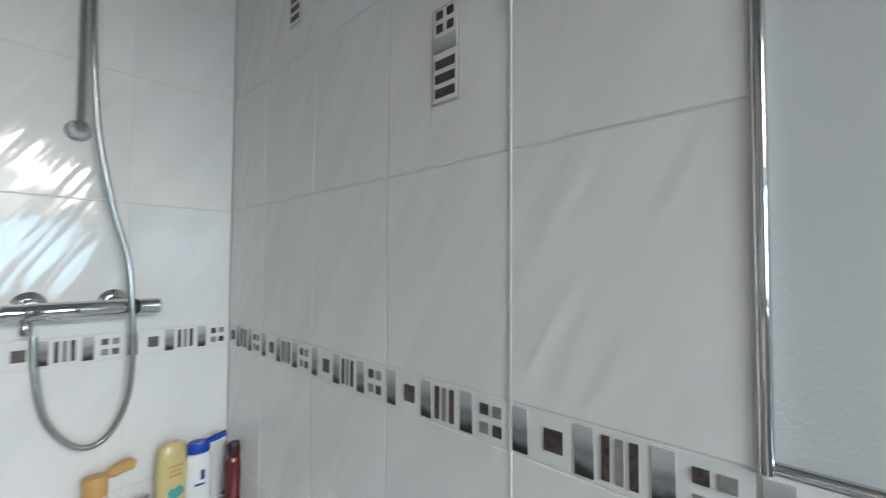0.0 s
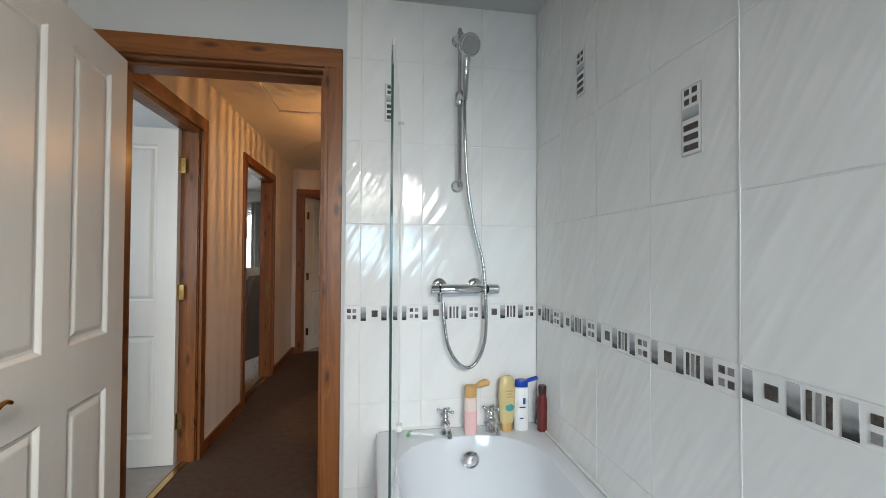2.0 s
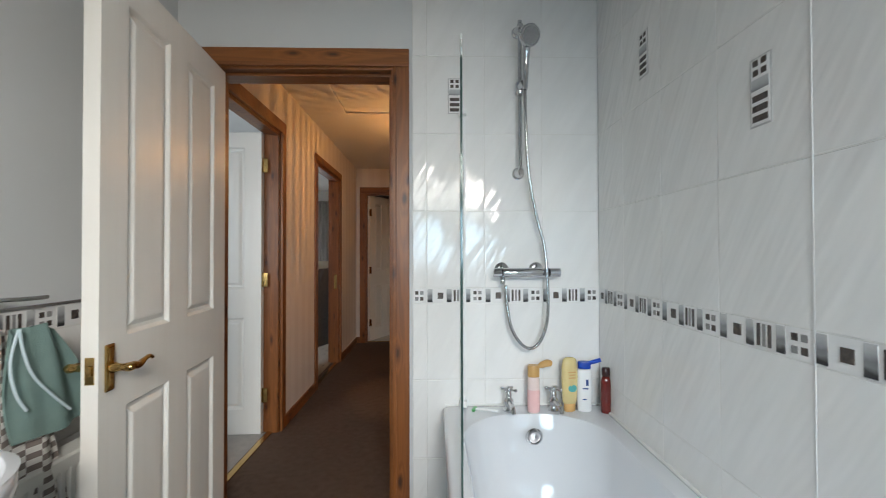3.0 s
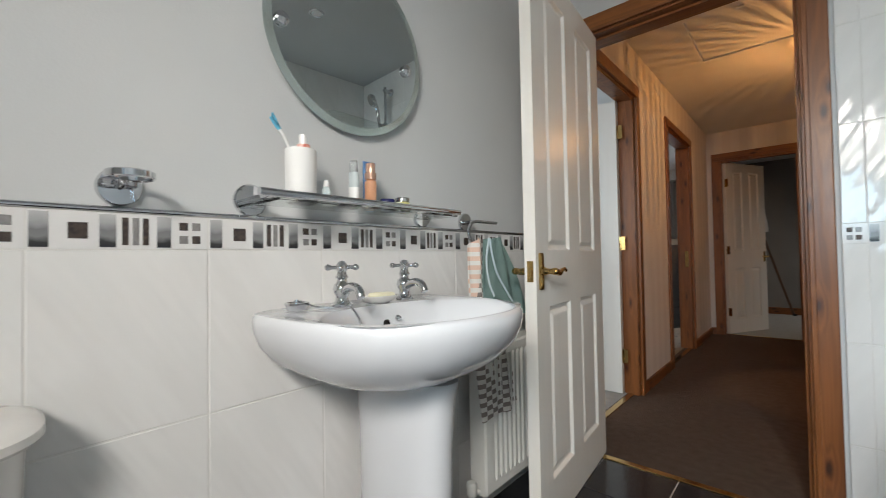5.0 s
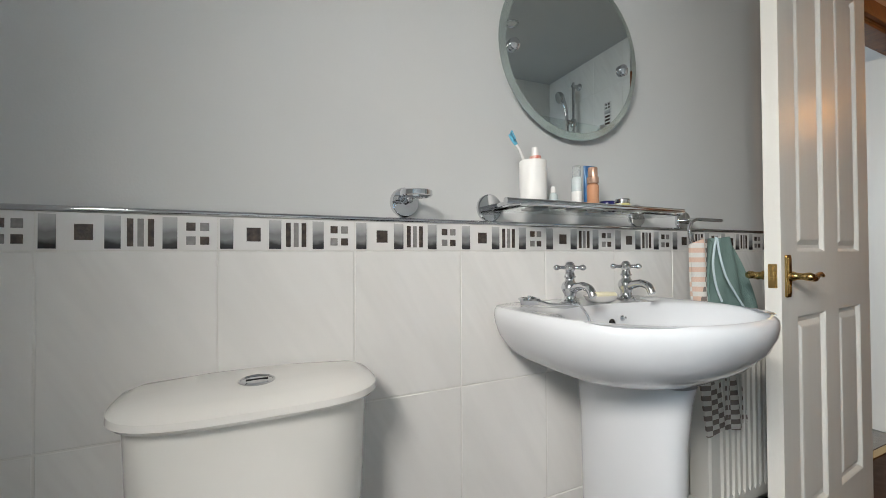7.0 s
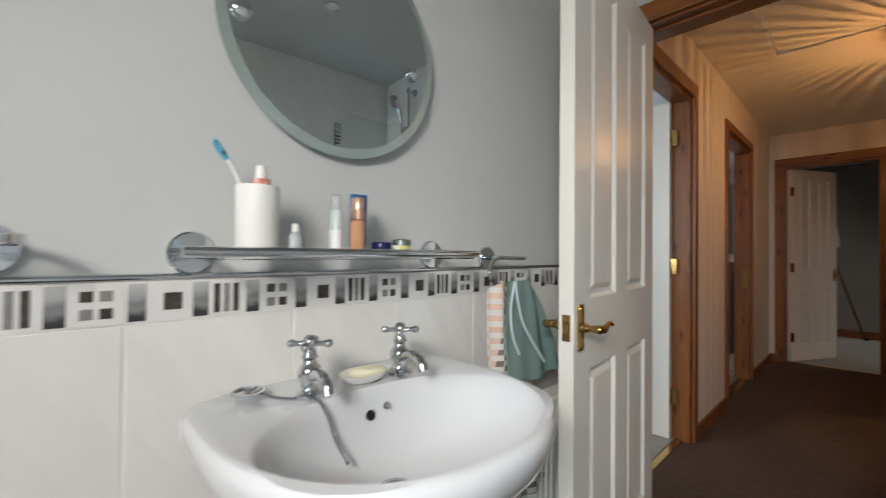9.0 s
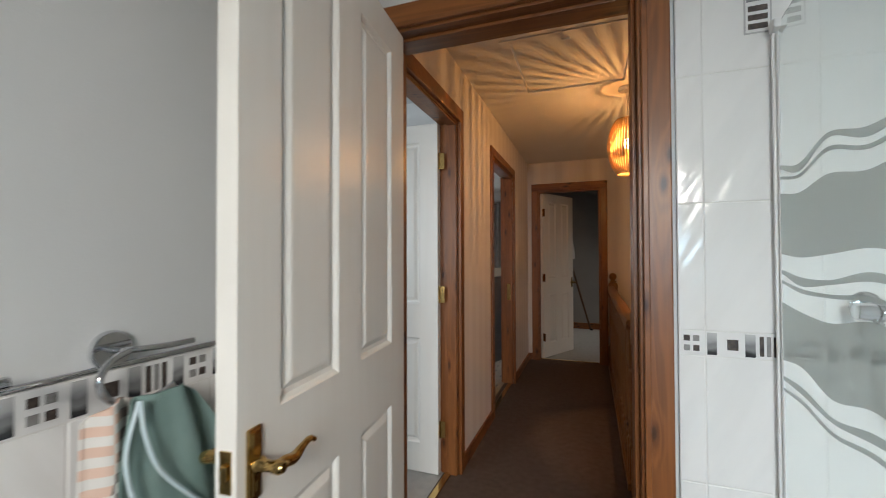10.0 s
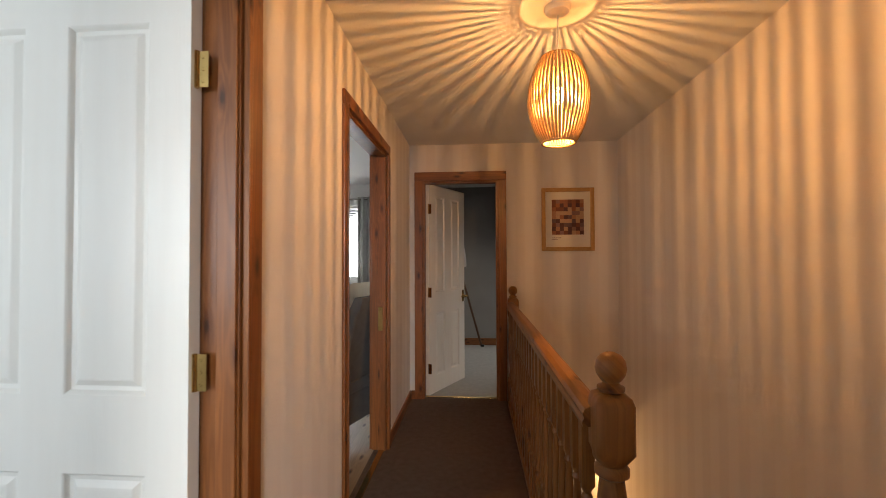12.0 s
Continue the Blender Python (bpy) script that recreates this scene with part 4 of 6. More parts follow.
for k, w in enumerate((0.034, 0.026, 0.03)):
    bm = bmesh.new()
    box(bm, -w / 2 + 0.002, w / 2 + 0.002, -0.0208, -0.0198, 0.165 - 0.012 * k, 0.170 - 0.012 * k)
    part("printed_line", bm, M_TAN, o)
o = bottle("shampoo_bottle", pose(-0.058, 1.288, RIM, 0, 0, -6), [(0.028, 0), (0.031, 0.004), (0.032, 0.08), (0.031, 0.165), (0.026, 0.174), (0.018, 0.176)], [(0.019, 0.176), (0.027, 0.178), (0.027, 0.203), (0.025, 0.206)], M_WHITEP, M_BLUE, "white shampoo bottle with an open blue flip cap", 0.62)
bm = tube(bmesh.new(), [(0.022, 0, 0.201), (0.040, -0.004, 0.207), (0.066, -0.008, 0.216)], [0.007, 0.009, 0.008], 10)
part("flip_lid", bm, M_BLUE, o, smooth=True)
M_PRINT = material("dark_blue_print", (0.03, 0.07, 0.22), 0.4)
bm = bmesh.new()
box(bm, -0.012, 0.004, -0.0212, -0.0196, 0.05, 0.055)
part("printed_line", bm, M_PRINT, o)
part("printed_line", B(-0.012, 0.012, -0.0212, -0.0196, 0.095, 0.10), M_PRINT, o)
part("printed_patch", B(0.002, 0.012, -0.0212, -0.0196, 0.11, 0.135), M_PRINT, o)
bottle("bath_oil_bottle", pose(0.024, 1.262, RIM), [(0.019, 0), (0.022, 0.004), (0.0225, 0.06), (0.022, 0.13), (0.016, 0.148), (0.012, 0.151)], [(0.0125, 0.151), (0.017, 0.153), (0.018, 0.183), (0.015, 0.187)], M_DARKRED, M_DARKCAP, "dark red bath oil bottle with a brown cap", 0.8)
o = thing("razor", "small white and green disposable razor on the bath's ledge", "razor", pose(-0.50, 1.29, RIM + 0.006, 0, 0, -20))
part("razor_handle", tube(bmesh.new(), curve_points([(-0.02, 0, 0.002), (0.03, 0, 0.004), (0.075, 0.004, 0.002)], 5), 0.005, 8), M_WHITEP, o)
part("razor_head", B(-0.032, -0.018, -0.02, 0.02, -0.004, 0.006, 0.002), material("green_plastic", (0.10, 0.35, 0.12), 0.35), o, "green head")

# ---- bathroom: basin wall ----
BC = 0.073
def basin_loop(s, z, push=0.0, n=56):
    """The basin's outline: straight along the wall, full and round in front; s scales it towards the pedestal."""
    out = []
    for i in range(n):
        a = 2 * math.pi * i / n
        c, d = math.cos(a), math.sin(a)
        if c >= 0:
            x, y = 0.312 * math.copysign(abs(c) ** 0.86, c), 0.280 * math.copysign(abs(d) ** 0.86, d)
        else:
            x, y = 0.165 * math.copysign(abs(c) ** 0.33, c), 0.280 * math.copysign(abs(d) ** 0.42, d)
        x0 = XS + 0.003 + 0.165
        px = x0 + x * (s if c >= 0 else 1.0) + push
        out.append((max(px, XS + 0.003), BC + y * s, z))
    return out


def bowl_loop(s, z, n=56):
    return [(XS + 0.303 - 0.085 * max(0.0, 0.9 - s) + 0.158 * s * math.copysign(abs(math.cos(2 * math.pi * i / n)) ** 0.9, math.cos(2 * math.pi * i / n)), BC + 0.243 * s * math.copysign(abs(math.sin(2 * math.pi * i / n)) ** 0.9, math.sin(2 * math.pi * i / n)), z) for i in range(n)]


SZ = 0.812
basin = thing("washbasin", "white ceramic washbasin on a pedestal against the tiled wall", "washbasin", pose(0, 0, 0))
rings = [basin_loop(0.34, SZ - 0.166), basin_loop(0.44, SZ - 0.161), basin_loop(0.66, SZ - 0.140), basin_loop(0.84, SZ - 0.107), basin_loop(0.945, SZ - 0.071), basin_loop(0.99, SZ - 0.040), basin_loop(1.0, SZ - 0.022), basin_loop(0.995, SZ - 0.008), basin_loop(0.975, SZ - 0.001), basin_loop(0.95, SZ)]
rings += [bowl_loop(1.03, SZ - 0.001), bowl_loop(1.0, SZ - 0.006), bowl_loop(0.96, SZ - 0.022), bowl_loop(0.88, SZ - 0.06), bowl_loop(0.74, SZ - 0.10), bowl_loop(0.5, SZ - 0.130), bowl_loop(0.2, SZ - 0.142), bowl_loop(0.1, SZ - 0.144)]
part("bowl", loft(bmesh.new(), rings), M_CERAMIC, basin, smooth=True)
def ped(hw, hd, z, x0=XS + 0.19):
    return [(x0 + (hd - 0.045) * max(math.cos(2 * math.pi * i / 40), -0.9), BC + 0.020 + 0.665 * hw * math.copysign(abs(math.sin(2 * math.pi * i / 40)) ** 0.8, math.sin(2 * math.pi * i / 40)), z) for i in range(40)]
rings = [ped(0.115, 0.20, 0.0), ped(0.113, 0.20, 0.02), ped(0.098, 0.185, 0.10), ped(0.092, 0.18, 0.30), ped(0.094, 0.185, 0.52), ped(0.098, 0.195, 0.615), ped(0.106, 0.205, SZ - 0.158)]
part("pedestal", loft(bmesh.new(), rings), M_CERAMIC, basin, smooth=True)
ovx = XS + 0.300 - 0.155 * 0.93
# solid inset; the hole's inner shade is put into its black colour
bm = lathe(bmesh.new(), [(0.009, 0), (0.0095, 0.003), (0.006, 0.004), (0.0055, 0.001), (0.0, 0.001)], 16, Matrix.Translation((ovx + 0.004, BC + 0.0, SZ - 0.045)) @ Matrix.Rotation(radians(78), 4, "Y"))
part("overflow_hole", bm, M_BLACK, basin, "dark oval overflow hole")
bm = lathe(bmesh.new(), [(0.007, 0), (0.007, 0.004), (0.003, 0.007), (0.003, 0.012), (0.0, 0.013)], 12, Matrix.Translation((ovx + 0.004, BC + 0.035, SZ - 0.036)) @ Matrix.Rotation(radians(78), 4, "Y"))
part("chain_stay", bm, M_CHROME, basin, smooth=True)
bm = lathe(bmesh.new(), [(0.026, 0), (0.026, 0.003), (0.018, 0.004), (0.016, 0.0), (0.0, 0.0)], 20, pose(XS + 0.236, BC, SZ - 0.1435))
part("waste", bm, M_CHROME, basin, "chrome waste ring", smooth=True)

for y, deg in ((-0.024, 82), (0.171, 82)):
    cross_tap("basin_tap", Matrix.Translation((XS + 0.120, y, SZ + 0.003)) @ pose(0, 0, 0, 0, 0, deg), "chrome pillar basin tap with a cross head", 0.088, "basin taps")
plug = thing("basin_plug", "chrome basin plug lying on the rim with a bead chain", "plug", pose(XS + 0.064, -0.105, SZ))
bm = lathe(bmesh.new(), [(0.021, 0.0), (0.024, 0.010), (0.027, 0.012), (0.027, 0.016), (0.022, 0.0165), (0.021, 0.013), (0.006, 0.014), (0.005, 0.022), (0.0, 0.023)], 20)
part("plug_body", bm, M_CHROME, plug, smooth=True)
chain = curve_points([(0.006, 0.006, 0.018), (0.03, 0.03, 0.005), (0.055, 0.058, 0.002), (0.087, 0.078, 0.004), (0.103, 0.089, -0.018), (0.1085, 0.0925, -0.033), (0.117, 0.098, -0.06), (0.135, 0.110, -0.093)], 9)
bm = bmesh.new()
for p in chain[::1]:
    bmesh.ops.create_icosphere(bm, subdivisions=1, radius=0.0034, matrix=Matrix.Translation(p))
tube(bm, chain, 0.0007, 4)
part("bead_chain", bm, M_CHROME, plug)
dish = thing("soap_dish", "small white oval soap dish between the basin taps", "soap dish", pose(XS + 0.104, 0.098, SZ, 0, 0, 6))
rings = [[(p[0], p[1], p[2]) for p in ring(0, 0, z, a, b, 28)] for a, b, z in ((0.022, 0.034, 0.0), (0.030, 0.048, 0.006), (0.036, 0.056, 0.016), (0.037, 0.057, 0.018), (0.034, 0.054, 0.017), (0.028, 0.046, 0.010), (0.01, 0.02, 0.008))]
part("dish_bowl", loft(bmesh.new(), rings), M_CREAMCER, dish, smooth=True)
soap = tagged(part("soap_bar", loft(bmesh.new(), [ring(0, 0, z, a, b, 24) for a, b, z in ((0.016, 0.030, 0.0), (0.021, 0.037, 0.004), (0.022, 0.038, 0.010), (0.018, 0.033, 0.015), (0.008, 0.02, 0.0165))]), material("pale_yellow_soap", (0.78, 0.74, 0.52), 0.4, second=(0.80, 0.77, 0.60), scale=30), smooth=True), "pale yellow worn soap bar in the dish", "soap")
soap.matrix_basis = pose(XS + 0.106, 0.104, SZ + 0.0092, 0, 0, -12)

# round bevelled mirror
MY, MZ, MR = 0.099, 1.509, 0.247
mirror = thing("wall_mirror", "round frameless wall mirror with a pale edge and chrome caps", "mirror", Matrix.Translation((XS - S + 0.007, MY, MZ)) @ Matrix.Rotation(-0.032, 4, "Z") @ Matrix.Rotation(radians(90.35), 4, "Y"))
part("mirror_glass", lathe(bmesh.new(), [(MR - 0.020, 0.016), (MR - 0.0202, 0.0185)], 72), M_MIRROR, mirror)
M_BEVEL = material("bevelled_mirror_edge", (0.62, 0.70, 0.67), 0.22, 0.75, second=(0.58, 0.66, 0.63), scale=6)
bm = loft(bmesh.new(), [ring(0, 0, z, r, n=72) for r, z in ((MR - 0.0198, 0.0184), (MR - 0.004, 0.0150), (MR, 0.0146), (MR, 0.0120), (MR - 0.02, 0.0120))], False, False)
part("bevelled_edge", bm, M_BEVEL, mirror, "pale green bevelled edge", smooth=True)
part("backing", lathe(bmesh.new(), [(MR - 0.03, 0.001), (MR - 0.03, 0.012)], 48), M_BLACK, mirror)
for dy in (-0.205, 0.184):
    bm = lathe(bmesh.new(), [(0.016, 0.0185), (0.017, 0.021), (0.016, 0.028), (0.011, 0.032), (0.0, 0.033)], 20, pose(0.017, dy, 0))
    part("fixing_cap", bm, M_CHROME, mirror, "domed chrome fixing", smooth=True)

# glass shelf with rail
SHZ, SY0, SY1, SXF = 1.053, -0.175, 0.370, XS + 0.125
shelf = thing("glass_shelf", "clear glass wall shelf with a chrome rail", "shelf", pose(0, 0, 0))
g = part("shelf_glass", B(XS + 0.004, SXF - 0.006, SY0 + 0.005, SY1 + 0.03, SHZ - 0.006, SHZ, 0.0015), M_GLASS, shelf)
g.visible_shadow = False
part("front_rail", tube(bmesh.new(), [(SXF, SY0 - 0.04, SHZ + 0.006), (SXF, 0.1, SHZ + 0.006), (SXF, SY1 + 0.03, SHZ + 0.006)], 0.0085, 14), M_CHROME, shelf, smooth=True)
for y in (SY0, SY1):
    bm = lathe(bmesh.new(), [(0.036, 0.0), (0.036, 0.008), (0.033, 0.011), (0.0, 0.012)], 28, Matrix.Translation((XS - S, y, SHZ + 0.004)) @ Matrix.Rotation(radians(90), 4, "Y"))
    tube(bm, [(XS - S + 0.008, y, SHZ + 0.006), (SXF, y, SHZ + 0.006)], 0.007, 12)
    part("wall_bracket", bm, M_CHROME, shelf, smooth=True)

M_CUP = material("white_cup", (0.84, 0.84, 0.83), 0.5, second=(0.81, 0.81, 0.80), scale=8)
cup = thing("toothbrush_cup", "plain white ceramic cup on the shelf", "cup", pose(XS + 0.075, -0.098, SHZ))
part("cup_body", lathe(bmesh.new(), [(0.030, 0.0), (0.0335, 0.003), (0.034, 0.06), (0.034, 0.114), (0.033, 0.116), (0.0315, 0.114), (0.031, 0.02), (0.0, 0.014)], 32), M_CUP, cup, smooth=True)
brush = thing("toothbrush", "white and light blue toothbrush leaning in the cup", "toothbrush", pose(XS + 0.075, -0.105, SHZ + 0.016))
M_LBLUE = material("light_blue_plastic", (0.10, 0.42, 0.62), 0.3, second=(0.14, 0.48, 0.66), scale=20)
hb = curve_points([(0.004, 0.018, 0.0), (0.002, -0.005, 0.06), (-0.003, -0.028, 0.12), (-0.006, -0.040, 0.140)], 6)
part("brush_handle", tube(bmesh.new(), hb, [0.005] * 10 + [0.0038] * (len(hb) - 10), 10), M_WHITEP, brush, smooth=True)
bm = tube(bmesh.new(), [(-0.006, -0.039, 0.138), (-0.008, -0.048, 0.152), (-0.010, -0.055, 0.164)], [0.0045, 0.006, 0.005], 10)
for k in range(4):
    tube(bm, [(-0.008, -0.045 - 0.003 * k, 0.146 + 0.005 * k), (0.006, -0.051 - 0.003 * k, 0.150 + 0.005 * k)], 0.003, 6)
part("brush_head", bm, M_LBLUE, brush, "light blue bristle head")
paste = thing("toothpaste_tube", "white toothpaste tube with a red band in the cup", "toothpaste", pose(XS + 0.078, -0.088, SHZ + 0.016))
part("tube_body", tube(bmesh.new(), [(0, 0.0, 0.0), (0, -0.003, 0.06), (0, -0.005, 0.105)], [0.016, 0.0155, 0.014], 16), M_WHITEP, paste, smooth=True)
part("red_band", tube(bmesh.new(), [(0, -0.0048, 0.100), (0, -0.0052, 0.112)], [0.0146, 0.0142], 16), material("red_print", (0.58, 0.12, 0.08), 0.35, second=(0.75, 0.45, 0.38), scale=90, mix=0.2), paste, "red printed band")
part("tube_cap", tube(bmesh.new(), [(0, -0.0055, 0.113), (0, -0.006, 0.134)], [0.0095, 0.0085], 12), M_WHITEP, paste)

M_CLEARP = material("clear_plastic", (0.90, 0.93, 0.93), 0.12, transmission=0.75)
M_PALEBLUE = material("pale_blue_clear_plastic", (0.74, 0.85, 0.88), 0.12, second=(0.80, 0.88, 0.90), scale=15, transmission=0.35)
M_SKIN = material("tan_liquid_makeup", (0.56, 0.28, 0.16), 0.15, second=(0.60, 0.31, 0.18), scale=20, coat=0.5)
M_COPPER = material("copper_cap", (0.62, 0.40, 0.30), 0.25, 0.6)
M_NAVY = material("navy_lid", (0.012, 0.015, 0.09), 0.25, second=(0.02, 0.022, 0.12), scale=30)
bottle("clear_vial", pose(XS + 0.07, -0.030, SHZ), [(0.009, 0), (0.011, 0.002), (0.011, 0.036), (0.006, 0.042)], [(0.0062, 0.042), (0.007, 0.043), (0.006, 0.056), (0.004, 0.058)], M_PALEBLUE, M_WHITEP, "tiny clear plastic vial on the shelf", category="vial")
bottle("mouthwash_bottle", pose(XS + 0.064, 0.054, SHZ), [(0.014, 0), (0.0155, 0.003), (0.0155, 0.085), (0.012, 0.090)], [(0.0125, 0.090), (0.013, 0.091), (0.0125, 0.118), (0.010, 0.120)], M_PALEBLUE, M_CLEARP, "slim pale blue bottle with a clear cap", 0.75, ([(0.0158, 0.012), (0.0159, 0.013), (0.0159, 0.05), (0.0158, 0.051)], M_WHITEP, "white label"))
o = bottle("foundation_bottle", pose(XS + 0.088, 0.088, SHZ), [(0.015, 0), (0.0165, 0.003), (0.0165, 0.066), (0.011, 0.071)], [(0.0155, 0.071), (0.0165, 0.072), (0.0165, 0.088), (0.0135, 0.090), (0.0135, 0.112), (0.012, 0.114)], M_SKIN, M_COPPER, "tan foundation bottle with a copper cap", 0.85)
tb = thing("cream_tube", "blue and white squeezy tube leaning on the wall", "tube", pose(XS + 0.064, 0.110, SHZ, 0, 0, 84) @ Matrix.Diagonal((0.9, 1, 1.04, 1)))
bm = loft(bmesh.new(), [[(x * w, 0.01 + y * d - 0.0, z) for x, y, _ in ring(0, 0, 0, 1, n=20)] for w, d, z in ((0.013, 0.013, 0.0), (0.014, 0.013, 0.018), (0.019, 0.014, 0.022), (0.021, 0.008, 0.09), (0.022, 0.002, 0.122))])
part("tube_body", bm, material("blue_printed_tube", (0.02, 0.17, 0.42), 0.3, second=(0.03, 0.09, 0.24), scale=26), tb, smooth=True)
bottle("navy_jar", pose(XS + 0.075, 0.155, SHZ), [(0.018, 0), (0.020, 0.002), (0.020, 0.012)], [(0.020, 0.012), (0.0205, 0.013), (0.0205, 0.027), (0.019, 0.029)], M_NAVY, M_NAVY, "small navy blue cosmetic jar", category="jar")
bottle("cream_jar", pose(XS + 0.088, 0.198, SHZ), [(0.019, 0), (0.0205, 0.002), (0.0205, 0.021), (0.018, 0.023)], [(0.0182, 0.023), (0.020, 0.024), (0.020, 0.034), (0.018, 0.036)], material("pale_yellow_label", (0.66, 0.62, 0.26), 0.4, second=(0.80, 0.79, 0.72), scale=60, mix=0.1), M_STEEL, "small cream jar with a metal lid", category="jar")
o = thing("flat_packet", "small flat green and white packet on the shelf", "packet", pose(XS + 0.09, 0.012, SHZ))
part("packet_body", B(-0.018, 0.018, -0.03, 0.035, 0.0, 0.006, 0.002), material("green_packet", (0.16, 0.48, 0.12), 0.4, second=(0.80, 0.82, 0.78), scale=30, mix=0.1), o)

# toothbrush ring holder without a glass
holder = thing("tumbler_holder", "empty chrome ring holder on the painted wall", "tumbler holder", pose(XS - S, -0.408, 1.060))
bm = lathe(bmesh.new(), [(0.035, 0.0), (0.035, 0.008), (0.032, 0.012), (0.0, 0.013)], 28, Matrix.Rotation(radians(90), 4, "Y"))
part("wall_disc", bm, M_CHROME, holder, smooth=True)
bm = tube(bmesh.new(), [(0.010, 0, 0.0), (0.028, 0, 0.004), (0.040, 0.0, 0.012)], 0.007, 12)
part("arm", bm, M_CHROME, holder, smooth=True)
bm = loft(bmesh.new(), [ring(0.068, 0.004, z, r, n=36) for r, z in ((0.033, 0.006), (0.036, 0.008), (0.036, 0.018), (0.033, 0.020), (0.030, 0.018), (0.030, 0.008), (0.033, 0.006))], False, False)
part("holder_ring", bm, M_CHROME, holder, smooth=True)

# towel hook and ring, with towels
TY, TZ = 0.595, 1.048
hook = thing("towel_ring", "chrome towel ring on the painted wall", "towel ring", pose(XS - S, TY, TZ))
bm = lathe(bmesh.new(), [(0.034, 0.0), (0.034, 0.008), (0.031, 0.012), (0.0, 0.013)], 28, Matrix.Rotation(radians(90), 4, "Y"))
part("wall_disc", bm, M_CHROME, hook, smooth=True)
pts = curve_points([(0.012, 0.0, 0.0), (0.05, 0.004, 0.002), (0.064, 0.06, 0.0), (0.066, 0.11, 0.0)], 6)
bm = tube(bmesh.new(), pts, 0.006, 10)
pts = curve_points([(0.052, 0.0, 0.002), (0.056, -0.03, -0.008), (0.060, -0.050, -0.035), (0.063, -0.042, -0.066), (0.066, -0.012, -0.086), (0.066, 0.03, -0.088), (0.066, 0.07, -0.075)], 6)
tube(bm, pts, 0.006, 10)
part("open_ring", bm, M_CHROME, hook, smooth=True)


def hanging(bm, x, y0, y1, top, bottom, gather, folds, seed, thick=0.006, nu=26, nv=34, lean=0.0, skew=0.0):
    """A hanging cloth with folds, gathered at the top by the ring."""
    rnd = random.Random(seed)
    ph = [rnd.uniform(0, 6.28) for _ in range(4)]
    grid = []
    for side in (0, 1):
        rows = []
        for j in range(nv + 1):
            v = j / nv
            row = []
            for i in range(nu + 1):
                u = i / nu
                g = 1 - gather * (1 - v) ** 2
                yc = (y0 + y1) / 2 + skew * v
                y = yc + (u - 0.5) * (y1 - y0) * g
                fold = 0.012 * (1 - 0.5 * v) * math.sin(u * folds * 6.28 + ph[0] + 1.2 * v) + 0.005 * math.sin(u * 17 + ph[1] + 3 * v)
                zz = top + (bottom - top) * v - 0.02 * (1 - v) * (2 * u - 1) ** 2 + 0.004 * math.sin(u * 9 + ph[2])
                row.append(bm.verts.new((x + fold + lean * v + (thick if side else 0), y, zz)))
            rows.append(row)
        grid.append(rows)
        for j in range(nv):
            for i in range(nu):
                bm.faces.new((rows[j][i], rows[j][i + 1], rows[j + 1][i + 1], rows[j + 1][i]))
    a, b = grid
    edge = [(0, i) for i in range(nu)] + [(j, nu) for j in range(nv)] + [(nv, i) for i in range(nu, 0, -1)] + [(j, 0) for j in range(nv, 0, -1)]
    for k in range(len(edge)):
        p, q = edge[k], edge[(k + 1) % len(edge)]
        bm.faces.new((a[p[0]][p[1]], a[q[0]][q[1]], b[q[0]][q[1]], b[p[0]][p[1]]))
    return bm


def striped_towel():
    """Woven blocks: columns of stripes set against each other, peach, white and grey-brown."""
    m = material("striped_terry", (0.7, 0.6, 0.5), 0.95, bump=0.6, bump_scale=500)
    n, l = m.node_tree.nodes, m.node_tree.links
    co = n.new("ShaderNodeTexCoord")
    sep = n.new("ShaderNodeSeparateXYZ")
    l.new(co.outputs["Object"], sep.inputs[0])
    def math_node(op, a, b=None):
        k = n.new("ShaderNodeMath")
        k.operation = op
        for i, v in enumerate((a, b)):
            if v is None:
                continue
            if isinstance(v, (int, float)):
                k.inputs[i].default_value = v
            else:
                l.new(v, k.inputs[i])
        return k.outputs[0]
    col = math_node("FLOOR", math_node("DIVIDE", sep.outputs["Y"], 0.033))
    odd = math_node("ABSOLUTE", math_node("MODULO", col, 2.0))
    z = math_node("ADD", math_node("DIVIDE", sep.outputs["Z"], 0.030), math_node("MULTIPLY", odd, 0.5))
    fr = math_node("FRACT", z)
    on = math_node("GREATER_THAN", fr, 0.5)
    tone = n.new("ShaderNodeMix")
    tone.data_type = "RGBA"
    tone.inputs[6].default_value, tone.inputs[7].default_value = (0.27, 0.225, 0.205, 1), (0.78, 0.56, 0.45, 1)
    l.new(math_node("LESS_THAN", sep.outputs["Y"], math_node("ADD", math_node("MULTIPLY", sep.outputs["Z"], 0.20), 0.022)), tone.inputs[0])
    mx = n.new("ShaderNodeMix")
    mx.data_type = "RGBA"
    mx.inputs[7].default_value = (0.80, 0.77, 0.73, 1)
    l.new(on, mx.inputs[0])
    l.new(tone.outputs[2], mx.inputs[6])
    l.new(mx.outputs[2], n["Principled BSDF"].inputs["Base Color"])
    return m


